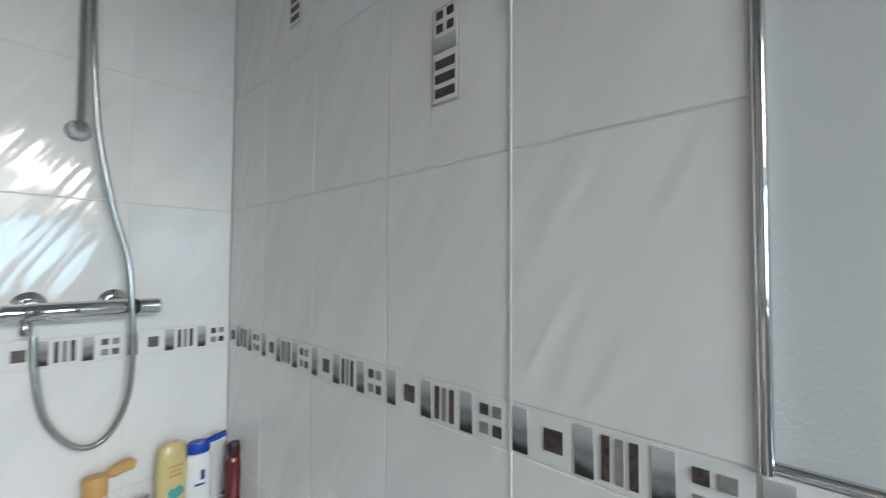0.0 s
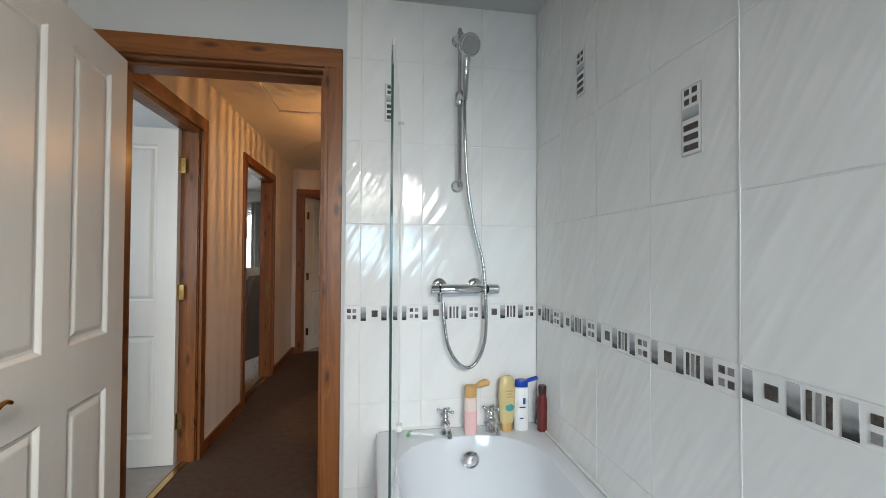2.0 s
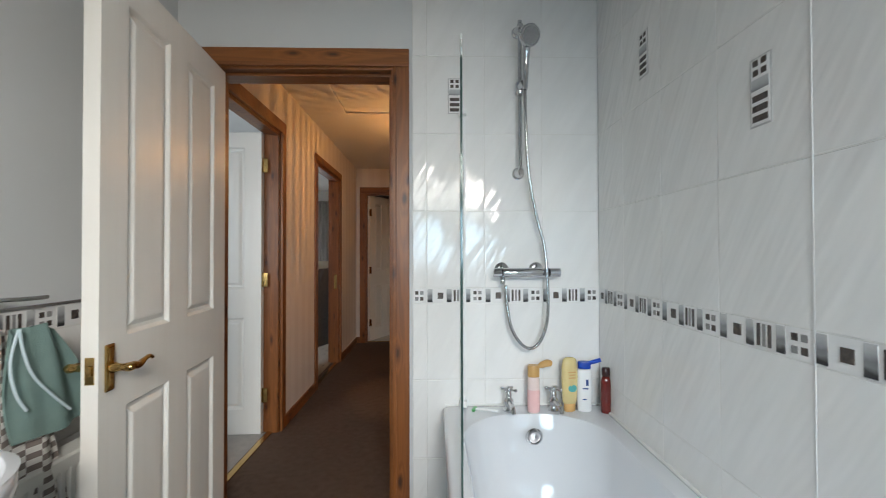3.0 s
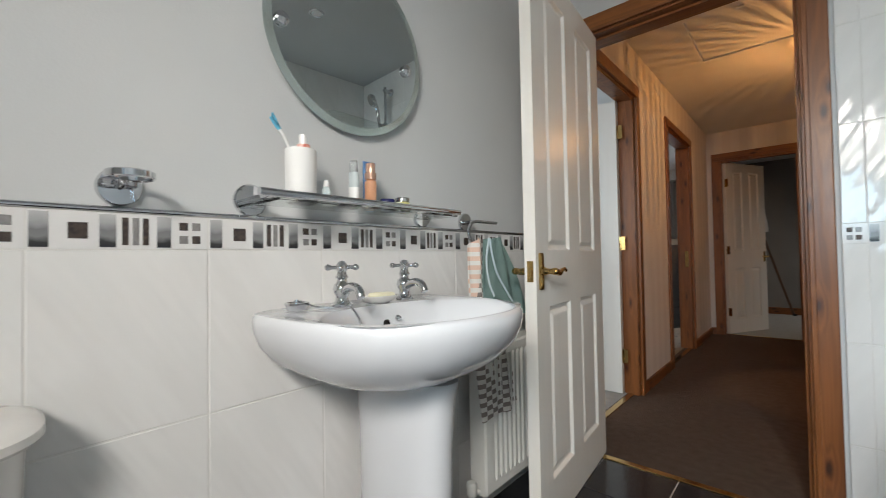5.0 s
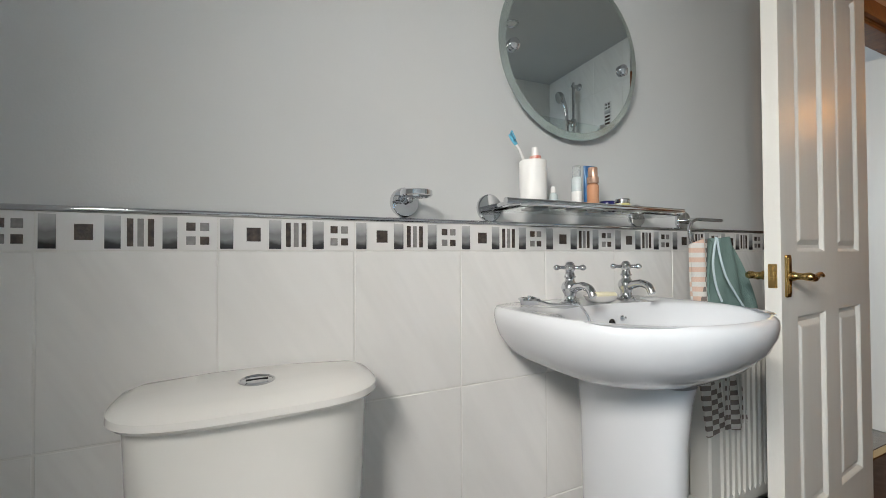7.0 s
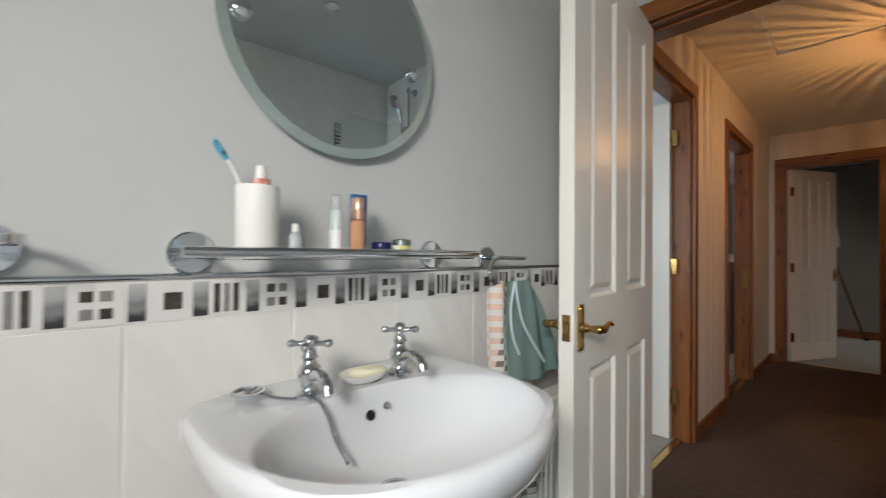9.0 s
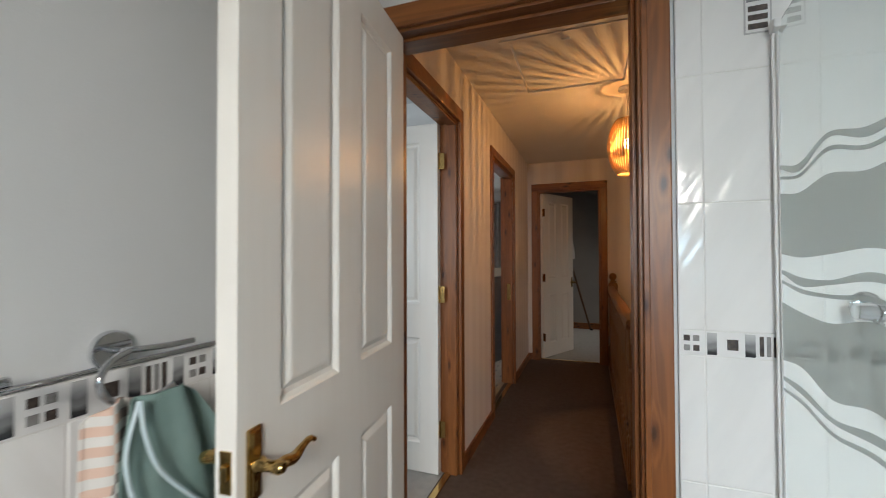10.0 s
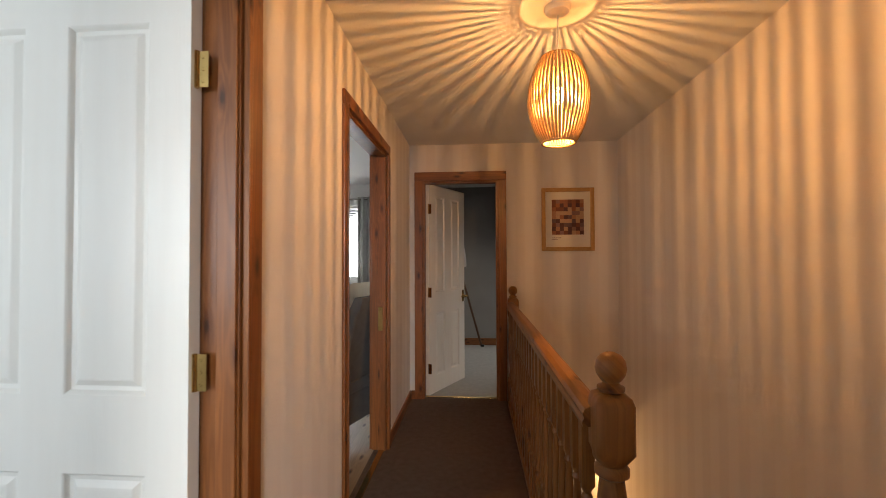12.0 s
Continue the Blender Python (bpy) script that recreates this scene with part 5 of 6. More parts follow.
M_STRIPED = striped_towel()
M_TEALCLOTH = material("teal_cotton_terry", (0.18, 0.275, 0.255), 0.95, second=(0.23, 0.33, 0.305), scale=14, bump=0.6, bump_scale=500)
M_HEM = material("pale_blue_hem", (0.55, 0.66, 0.70), 0.9)
towel = thing("striped_towel", "striped peach, white and grey bath towel hanging from the ring", "towel", pose(XS + 0.085, TY - 0.062, 0.985))
part("towel_cloth", hanging(bmesh.new(), 0, -0.075, 0.135, 0.0, -0.60, 0.45, 2.2, 5, lean=0.03, skew=0.055), M_STRIPED, towel, smooth=True)
cloth = thing("teal_hand_towel", "teal green hand towel with a pale blue hem", "towel", pose(XS + 0.108, TY - 0.005, 0.990))
part("cloth", hanging(bmesh.new(), 0, -0.10, 0.135, 0.0, -0.28, 0.50, 1.4, 9, skew=0.065, lean=0.012), M_TEALCLOTH, cloth, smooth=True)
def hem_line(pts):
    return tube(bmesh.new(), curve_points(pts, 8), 0.0035, 6)
part("hem", hem_line([(0.020, -0.035, -0.004), (0.026, -0.030, -0.06), (0.030, -0.01, -0.12), (0.034, 0.035, -0.18), (0.036, 0.085, -0.235)]), M_HEM, cloth, "pale blue hem")
part("hem", hem_line([(0.018, -0.035, -0.004), (0.020, -0.055, -0.08), (0.022, -0.045, -0.15), (0.024, -0.02, -0.200)]), M_HEM, cloth)

# radiator under the towels
RX, RY0, RY1, RZ0, RZ1 = XS + 0.03, 0.530, 1.19, 0.13, 0.62
radiator = thing("radiator", "cream white ribbed panel radiator under the towels", "radiator", pose(0, 0, 0))
bm = bmesh.new()
prof = []
n = 20
for k in range(n):
    y = RY0 + 0.035 + (RY1 - RY0 - 0.07) * k / n
    w = (RY1 - RY0 - 0.07) / n
    prof += [(RX + 0.085, y), (RX + 0.085, y + w * 0.45), (RX + 0.072, y + w * 0.6), (RX + 0.072, y + w * 0.85)]
front = [(RX + 0.085, RY0 + 0.006), *prof, (RX + 0.085, RY1 - 0.035), (RX + 0.085, RY1 - 0.006), (RX + 0.079, RY1), (RX + 0.02, RY1), (RX + 0.02, RY0), (RX + 0.079, RY0)]
def rad_ring(z, pull=0.0):
    return [(x - (pull if x > RX + 0.07 else 0), y, z) for x, y in front]
flat = [(RX + 0.085 if x > RX + 0.07 and RY0 + 0.01 < y < RY1 - 0.01 else x, y) for x, y in front]
def flat_ring(z, pull=0.0):
    return [(x - (pull if x > RX + 0.07 else 0), y, z) for x, y in flat]
loft(bm, [flat_ring(RZ0, 0.006), flat_ring(RZ0 + 0.006), flat_ring(RZ0 + 0.035), rad_ring(RZ0 + 0.05), rad_ring(RZ1 - 0.05), flat_ring(RZ1 - 0.035), flat_ring(RZ1 - 0.006), flat_ring(RZ1, 0.006)])
part("radiator_panel", bm, M_RAD, radiator)
for y in (RY0 + 0.12, RY1 - 0.15):
    part("wall_bracket", B(XS, RX + 0.021, y, y + 0.03, 0.2, 0.55), M_RAD, radiator)
bm = lathe(bmesh.new(), [(0.016, 0), (0.018, 0.004), (0.018, 0.036), (0.014, 0.042)], 14, pose(RX + 0.05, RY0 - 0.035, RZ0 + 0.015))
tube(bm, [(RX + 0.05, RY0 - 0.035, RZ0 + 0.012), (RX + 0.05, RY0 + 0.004, RZ0 + 0.012)], 0.010, 10)
part("valve", bm, M_RAD, radiator, "cream radiator valve", smooth=True)
part("supply_pipe", tube(bmesh.new(), [(RX + 0.05, RY0 - 0.035, RZ0 + 0.018), (RX + 0.05, RY0 - 0.035, 0.07), (RX + 0.05, RY0 - 0.035, 0.0)], 0.0075, 10), M_CHROME, radiator, smooth=True)

# toilet with close-coupled cistern
TC = -0.725
toilet = thing("toilet", "white ceramic close-coupled toilet with a push-button cistern", "toilet", pose(0, 0, 0))
def cistern_loop(hw, depth, z, n=48):
    out = []
    for i in range(n):
        a = 2 * math.pi * i / n
        c, d = math.cos(a), math.sin(a)
        if c >= 0:
            out.append((XS + 0.06 + (depth - 0.06) * abs(c) ** 0.75, TC + hw * math.copysign(abs(d) ** 0.55, d), z))
        else:
            out.append((XS + 0.06 - 0.054 * abs(c) ** 0.3, TC + hw * math.copysign(abs(d) ** 0.35, d), z))
    return out
part("cistern_body", loft(bmesh.new(), [cistern_loop(0.165, 0.150, 0.34), cistern_loop(0.178, 0.165, 0.37), cistern_loop(0.190, 0.178, 0.50), cistern_loop(0.197, 0.184, 0.679)]), M_CREAMCER, toilet, smooth=True)
part("cistern_lid", loft(bmesh.new(), [cistern_loop(0.198, 0.186, 0.680), cistern_loop(0.211, 0.199, 0.681), cistern_loop(0.216, 0.204, 0.687), cistern_loop(0.215, 0.203, 0.698), cistern_loop(0.206, 0.194, 0.706), cistern_loop(0.185, 0.172, 0.713), cistern_loop(0.10, 0.11, 0.717)]), M_CREAMCER, toilet, smooth=True)
bm = lathe(bmesh.new(), [(0.030, 0), (0.030, 0.004), (0.027, 0.006), (0.0255, 0.004), (0.0, 0.005)], 28, pose(XS + 0.098, TC, 0.7145))
part("push_button", bm, M_CHROME, toilet, "round chrome push button", smooth=True)
part("button_split", B(XS + 0.097, XS + 0.099, TC - 0.018, TC + 0.018, 0.7190, 0.7205), M_BLACK, toilet)
def pan_loop(rx, ry, cx, z):
    return ring(cx, TC, z, rx, ry, 40)
part("pan", loft(bmesh.new(), [pan_loop(0.13, 0.10, XS + 0.30, 0.0), pan_loop(0.12, 0.09, XS + 0.30, 0.12), pan_loop(0.18, 0.13, XS + 0.33, 0.26), pan_loop(0.25, 0.18, XS + 0.36, 0.37), pan_loop(0.255, 0.185, XS + 0.36, 0.395)]), M_CREAMCER, toilet, smooth=True)
part("seat_lid", loft(bmesh.new(), [pan_loop(0.23, 0.185, XS + 0.39, 0.397), pan_loop(0.235, 0.19, XS + 0.39, 0.41), pan_loop(0.225, 0.18, XS + 0.39, 0.427), pan_loop(0.15, 0.12, XS + 0.39, 0.432)]), M_WHITEP, toilet, smooth=True)
part("pan_back", B(XS + 0.02, XS + 0.2, TC - 0.12, TC + 0.12, 0.2, 0.345, 0.02), M_CREAMCER, toilet)
dl = thing("ceiling_downlight", "round chrome-rimmed downlight in the bathroom ceiling", "downlight", pose(-0.63, 0.60, CEIL))
part("rim", loft(bmesh.new(), [ring(0, 0, z, r, n=32) for r, z in ((0.042, -0.001), (0.042, -0.004), (0.036, -0.007), (0.030, -0.004), (0.030, -0.001))], False, False), M_CHROME, dl, smooth=True)
part("lens", lathe(bmesh.new(), [(0.029, -0.0015), (0.028, -0.0025), (0.0, -0.003)], 24), M_WHITEP, dl)

# chrome trims and thresholds
bm = tube(bmesh.new(), [(XS - 0.004, YB + 0.001, 1.0185), (XS - 0.004, 0.0, 1.0185), (XS - 0.004, YS - 0.002, 1.0185)], 0.0055, 10)
tagged(part("trim_basin_wall", bm, M_CHROME, smooth=True), "chrome tile trim along the basin wall", "trim", kind="structure")
bm = tube(bmesh.new(), [(XB + 0.002, 0.068, 1.012), (XB + 0.002, 0.068, 1.6), (XB + 0.002, 0.068, CEIL - 0.002)], 0.0065, 14)
tagged(part("trim_bath_wall", bm, M_CHROME, smooth=True), "upright chrome tile trim beside the painted wall", "trim", kind="structure")
bm = tube(bmesh.new(), [(XB + 0.004, 0.066, 1.0185), (XB + 0.004, -0.7, 1.0185), (XB + 0.004, YB + 0.001, 1.0185)], 0.0055, 10)
tagged(part("trim_bath_dado", bm, M_CHROME, smooth=True), "chrome tile trim along the bath wall", "trim", kind="structure")
def threshold(name, x0, x1, y0, y1):
    tagged(part(name, B(x0, x1, y0, y1, -0.003, 0.006, 0.002), M_BRASS), "brass threshold strip under the door", "threshold", kind="structure")
threshold("threshold_1", DL, DR, YS - 0.058, YS - 0.026)
threshold("threshold_2", XH - 0.075, XH - 0.04, D1A, D1B)
threshold("threshold_3", XH - 0.05, XH - 0.015, D2A, D2B)
threshold("threshold_4", D3A, D3B, YE + 0.045, YE + 0.075)

# ---- landing ----
def sq(cx, cy, h, z, n=32):
    """A square ring with as many points as a round one, for turned posts."""
    out = []
    for i in range(n):
        a = 2 * math.pi * (i + 0.5) / n
        k = h / max(abs(math.cos(a)), abs(math.sin(a)))
        out.append((cx + k * math.cos(a), cy + k * math.sin(a), z))
    return out


def rd(r, z, n=32):
    return [(r * math.cos(2 * math.pi * (i + 0.5) / n), r * math.sin(2 * math.pi * (i + 0.5) / n), z) for i in range(n)]


M_BALUS = wood("varnished_pine_balustrade", (0.15, 0.060, 0.013), (0.32, 0.138, 0.036), "z")
M_RAILW = wood("varnished_pine_handrail", (0.16, 0.064, 0.014), (0.34, 0.148, 0.040), "y")
NX = -0.778


def newel(m, label):
    t = thing("newel_post", label, "newel post", m, group="landing newel posts")
    h = 0.047
    rings = [sq(0, 0, h, -0.25), sq(0, 0, h, 0.22), rd(0.045, 0.235), rd(0.034, 0.25), rd(0.040, 0.262), rd(0.030, 0.28), rd(0.040, 0.42), rd(0.043, 0.50), rd(0.036, 0.66), rd(0.030, 0.715), rd(0.043, 0.725), rd(0.043, 0.740), rd(0.034, 0.750), rd(0.046, 0.765), sq(0, 0, h, 0.785), sq(0, 0, h, 0.905), sq(0, 0, h - 0.006, 0.922), sq(0, 0, h - 0.022, 0.932)]
    part("post", loft(bmesh.new(), rings), M_BALUS, t, smooth=True)
    part("ball_cap", lathe(bmesh.new(), [(0.028, 0.931), (0.034, 0.936), (0.034, 0.944), (0.022, 0.950), (0.020, 0.955), (0.027, 0.962), (0.036, 0.976), (0.039, 0.992), (0.036, 1.010), (0.026, 1.024), (0.012, 1.031), (0.0, 1.032)], 28), M_RAILW, t, "turned ball finial", smooth=True)
    return t


np_ = newel(pose(NX + 0.003, 2.388, 0), "varnished pine newel post with a ball cap beside the stairs")
copy_thing(np_, pose(NX - 0.008, YE - 0.062, -0.012))
RAILX = NX - 0.030
balustrade = thing("balustrade", "varnished pine handrail on turned balusters along the landing", "balustrade", pose(0, 0, 0))
prof = [(-0.034, 0.0), (-0.036, 0.012), (-0.030, 0.022), (-0.034, 0.034), (-0.028, 0.046), (-0.012, 0.054), (0.012, 0.054), (0.028, 0.046), (0.034, 0.034), (0.030, 0.022), (0.036, 0.012), (0.034, 0.0)]
part("handrail", loft(bmesh.new(), [[(RAILX + x, y, 0.832 + z) for x, z in prof] for y in (2.405, 3.2, 4.0, YE - 0.10)]), M_RAILW, balustrade)
part("base_rail", B(RAILX - 0.03, RAILX + 0.03, 2.436, YE - 0.10, -0.002, 0.035, 0.004), M_RAILW, balustrade)
bp = [("s", 0.018, 0.035), ("s", 0.018, 0.20), ("r", 0.017, 0.21), ("r", 0.011, 0.222), ("r", 0.016, 0.236), ("r", 0.010, 0.252), ("r", 0.014, 0.36), ("r", 0.0165, 0.42), ("r", 0.014, 0.50), ("r", 0.010, 0.585), ("r", 0.016, 0.598), ("r", 0.011, 0.612), ("r", 0.017, 0.624), ("s", 0.018, 0.636), ("s", 0.018, 0.833)]
bm = loft(bmesh.new(), [sq(0, 0, r, z, 12) if k == "s" else rd(r, z, 12) for k, r, z in bp])
first = part("baluster", bm, M_BALUS, balustrade, smooth=True)
first.location = (RAILX, 2.50, 0)
for k in range(1, 23):
    o = new("baluster", first.data)
    o.parent = balustrade
    o.location = (RAILX, 2.50 + 0.109 * k, 0)
tagged(part("trim_stair_edge", B(XB0, XB0 + 0.02, STAIR0, YE - 0.002, -0.26, 0.0), M_WOODY), "varnished pine apron along the stair opening", "trim", kind="structure")

# pendant lamp of upright bamboo sticks
M_BAMBOO = material("bamboo_stick", (0.52, 0.33, 0.13), 0.5, second=(0.62, 0.42, 0.19), scale=30)
M_BULB = bpy.data.materials.new("lit_clear_bulb")
M_BULB.use_nodes = True
bn, bl = M_BULB.node_tree.nodes, M_BULB.node_tree.links
em, tr, ad = bn.new("ShaderNodeEmission"), bn.new("ShaderNodeBsdfTransparent"), bn.new("ShaderNodeAddShader")
em.inputs["Color"].default_value, em.inputs["Strength"].default_value = (1.0, 0.62, 0.26, 1), 9.0
M_BULB.cycles.emission_sampling = "NONE"
bl.new(em.outputs[0], ad.inputs[0])
bl.new(tr.outputs[0], ad.inputs[1])
bl.new(ad.outputs[0], bn["Material Output"].inputs["Surface"])
pendant = thing("pendant_lamp", "lit pendant lamp with a barrel shade of bamboo sticks", "pendant lamp", pose(-0.778, 2.985, 0))
part("ceiling_rose", lathe(bmesh.new(), [(0.052, CEIL), (0.052, CEIL - 0.012), (0.046, CEIL - 0.024), (0.012, CEIL - 0.028), (0.006, CEIL - 0.034)], 28), M_PVC, pendant, "white ceiling rose", smooth=True)
part("cord", tube(bmesh.new(), [(0, 0, CEIL - 0.03), (0, 0, 2.15), (0, 0, 2.045)], 0.003, 8), M_PVC, pendant)
part("lampholder", lathe(bmesh.new(), [(0.006, 2.05), (0.012, 2.04), (0.012, 2.008), (0.010, 2.005)], 16), M_PVC, pendant, smooth=True)
part("bulb", lathe(bmesh.new(), [(0.006, 2.005), (0.007, 1.985), (0.015, 1.962), (0.022, 1.938), (0.023, 1.922), (0.018, 1.906), (0.009, 1.898), (0.0, 1.896)], 20), M_BULB, pendant, "glowing clear bulb", smooth=True)
# see-through dark collar added to dim the light thrown on the ceiling
M_COLLAR = bpy.data.materials.new("light_dimming_film")
M_COLLAR.use_nodes = True
nn = M_COLLAR.node_tree.nodes
nt_ = nn.new("ShaderNodeBsdfTransparent")
nt_.inputs["Color"].default_value = (0.20, 0.18, 0.15, 1)
M_COLLAR.node_tree.links.new(nt_.outputs[0], nn["Material Output"].inputs["Surface"])
part("light_dimming_collar", loft(bmesh.new(), [ring(0, 0, 2.004, 0.0075, n=20), ring(0, 0, 1.960, 0.0165, n=20)], False, False), M_COLLAR, pendant, "see-through dark collar added to dim the light above the bulb")
def barrel(z):
    t = (z - 1.742) / (2.082 - 1.742)
    return 0.066 + 0.052 * math.sin(math.pi * min(1, max(0, t))) ** 0.8 + 0.004 * t
stick_z = [1.742 + 0.34 * k / 12 for k in range(13)]
bm = bmesh.new()
tube(bm, [(barrel(z), 0, z) for z in stick_z], 0.0048, 6)
stick = part("bamboo_stick", bm, M_BAMBOO, pendant)
NS = 44
for k in range(1, NS):
    o = new("bamboo_stick", stick.data)
    o.parent = pendant
    o.matrix_basis = Matrix.Rotation(2 * math.pi * k / NS, 4, "Z")
for z, r in ((1.738, 0.005), (2.084, 0.0032), (1.905, 0.0007), (1.862, 0.0007)):
    rr_ = barrel(z) - (0 if r > 0.003 else 0.004)
    rings = [[((rr_ + r * math.cos(a)) * math.cos(b), (rr_ + r * math.cos(a)) * math.sin(b), z + r * math.sin(a)) for b in [2 * math.pi * i / 44 for i in range(44)]] for a in [2 * math.pi * j / 8 for j in range(9)]]
    part("shade_hoop", loft(bmesh.new(), rings, False, False), M_BAMBOO, pendant)
bm = bmesh.new()
for k in range(3):
    a = 2 * math.pi * k / 3
    tube(bm, [(0.011 * math.cos(a), 0.011 * math.sin(a), 2.04), (0.07 * math.cos(a), 0.07 * math.sin(a), 2.084)], 0.0018, 6)
part("shade_spider", bm, M_STEEL, pendant)

# framed picture: abstract patchwork
pic = thing("framed_picture", "thin gold-framed abstract patchwork print with a white mount", "picture", pose(-0.297, YE, 1.605))
M_GOLDF = material("gilt_frame", (0.36, 0.20, 0.07), 0.35, 0.4, second=(0.44, 0.26, 0.10), scale=40)
bm = bmesh.new()
w, h, f = 0.228, 0.278, 0.034
for p in ((-w, -w + f, -h, h), (w - f, w, -h, h), (-w + f, w - f, -h, -h + f), (-w + f, w - f, h - f, h)):
    box(bm, p[0], p[1], -0.022, -0.001, p[2], p[3], 0.004)
part("frame", bm, M_GOLDF, pic)
part("mount", B(-w + f, w - f, -0.010, -0.002, -h + f, h - f), material("ivory_mount", (0.72, 0.66, 0.55), 0.8, second=(0.75, 0.70, 0.60), scale=30), pic)
PAL = [(0.16, 0.05, 0.03), (0.28, 0.10, 0.05), (0.08, 0.03, 0.03), (0.36, 0.17, 0.09), (0.22, 0.12, 0.10), (0.12, 0.07, 0.07), (0.42, 0.26, 0.15)]
MP = [material("print_tone", c, 0.6, second=tuple(v * 1.2 for v in c), scale=60) for c in PAL]
rnd = random.Random(4)
bm = bmesh.new()
for i in range(8):
    for j in range(9):
        x0, z0 = -0.138 + 0.0345 * i, -0.135 + 0.0345 * j
        box(bm, x0, x0 + 0.0345, -0.0112, -0.0098, z0, z0 + 0.0345, index=rnd.randrange(len(MP)))
part("print", bm, MP, pic, "patchwork of dark red and brown squares")
bm = bmesh.new()
box(bm, -0.138, -0.06, -0.0108, -0.0098, -0.165, -0.160)
box(bm, -0.138, -0.09, -0.0108, -0.0098, -0.180, -0.176)
part("caption_lines", bm, MP[4], pic)

# strike plate on the far bedroom's jamb
strike = part("strike_plate", B(XH - 0.052, XH - 0.022, D2B - 0.0142, D2B - 0.0122, 0.79, 0.945, 0.0008), M_BRASS)
tagged(strike, "brass strike plate on the door jamb", "strike plate")

# ---- far bedroom ----
M_CURT = material("grey_curtain_cloth", (0.36, 0.35, 0.33), 0.9, second=(0.42, 0.41, 0.39), scale=20, bump=0.3, bump_scale=300, transmission=0.25)
def curtain(m, width, label):
    c = thing("curtain", label, "curtain", m, group="far bedroom curtains")
    bm = bmesh.new()
    n = 60
    a, b = [], []
    for i in range(n + 1):
        u = i / n
        y = 0.035 * math.sin(u * 2 * math.pi * width / 0.095)
        a.append((u * width, y))
        b.append((u * width, y + 0.006))
    loop = a + b[::-1]
    loft(bm, [[(x, y * s, z) for x, y in loop] for z, s in ((0.05, 1.1), (0.8, 1.0), (1.7, 0.9), (2.10, 0.8))])
    part("curtain_cloth", bm, M_CURT, c, smooth=True)
    return c
curtain(pose(-2.705, 6.78, 0), 0.36, "grey eyelet curtain drawn beside the bedroom window")
curtain(pose(-4.15, 6.78, 0), 0.30, "grey eyelet curtain drawn beside the bedroom window")
rod = thing("curtain_rod", "thin dark metal curtain rod over the window", "curtain rod", pose(0, 0, 0))
part("rod", tube(bmesh.new(), [(-4.16, 6.78, 2.07), (-3.3, 6.78, 2.07), (-2.33, 6.78, 2.07)], 0.011, 10), M_STEEL, rod)
bm = B(-4.13, -4.11, 6.78, 6.9, 2.06, 2.08)
box(bm, -2.36, -2.34, 6.78, 6.9, 2.06, 2.08)
part("rod_bracket", bm, M_STEEL, rod)
win2 = thing("window_2", "white bedroom window with a brick house beyond", "window", kind="structure")
bm = bmesh.new()
for p in ((RW0, RW0 + 0.06, 0.95, 2.0), (RW1 - 0.06, RW1, 0.95, 2.0), (RW0 + 0.06, RW1 - 0.06, 0.95, 1.01), (RW0 + 0.06, RW1 - 0.06, 1.94, 2.0), (-3.36, -3.30, 1.01, 1.94)):
    box(bm, p[0], p[1], FY1 + 0.02, FY1 + 0.08, p[2], p[3], 0.005)
part("window_frame", bm, M_PVC, win2)
for a, b in ((RW0 + 0.06, -3.36), (-3.30, RW1 - 0.06)):
    pane = part("pane", B(a, b, FY1 + 0.047, FY1 + 0.053, 1.01, 1.94), M_GLASS, win2)
    pane.visible_shadow = False
blind = thing("venetian_blind", "white venetian blind half lowered in the window", "blind", pose(0, 0, 0))
part("headrail", B(RW0 + 0.01, RW1 - 0.01, FY1 - 0.045, FY1 - 0.005, 1.955, 1.99, 0.003), M_PVC, blind)
slat = None
for k in range(14):
    z = 1.935 - 0.032 * k
    if slat is None:
        bm = bmesh.new()
        box(bm, RW0 + 0.015, RW1 - 0.015, -0.017, 0.017, -0.001, 0.001)
        slat = part("slat", bm, M_PVC, blind)
        o = slat
    else:
        o = new("slat", slat.data)
        o.parent = blind
    o.matrix_basis = pose(0, FY1 - 0.025, z, 28)
house = thing("brick_house", "red brick house across the garden", "house", pose(-6.5, 19, -2.7))
M_BRICK = material("red_brick_wall", (0.42, 0.17, 0.10), 0.85, second=(0.50, 0.23, 0.14), scale=6)
part("wall", B(-6, 6, 0, 6, 0, 4.6), M_BRICK, house)
bm = bmesh.new()
loft(bm, [[(-6.3, -0.3, 4.6), (6.3, -0.3, 4.6), (6.3, 6.3, 4.6), (-6.3, 6.3, 4.6)], [(-6.3, 2.9, 6.6), (6.3, 2.9, 6.6), (6.3, 3.1, 6.6), (-6.3, 3.1, 6.6)]])
part("roof", bm, material("grey_roof_tiles", (0.12, 0.11, 0.11), 0.8, second=(0.16, 0.14, 0.13), scale=5), house)
for x in (-3.5, 0.0, 3.5):
    w = part("window", B(x - 0.7, x + 0.7, -0.06, 0.02, 2.6, 3.8), M_PVC, house)
    part("pane", B(x - 0.6, x + 0.6, -0.08, -0.061, 2.7, 3.7), material("dark_window_glass", (0.05, 0.06, 0.07), 0.05), w)

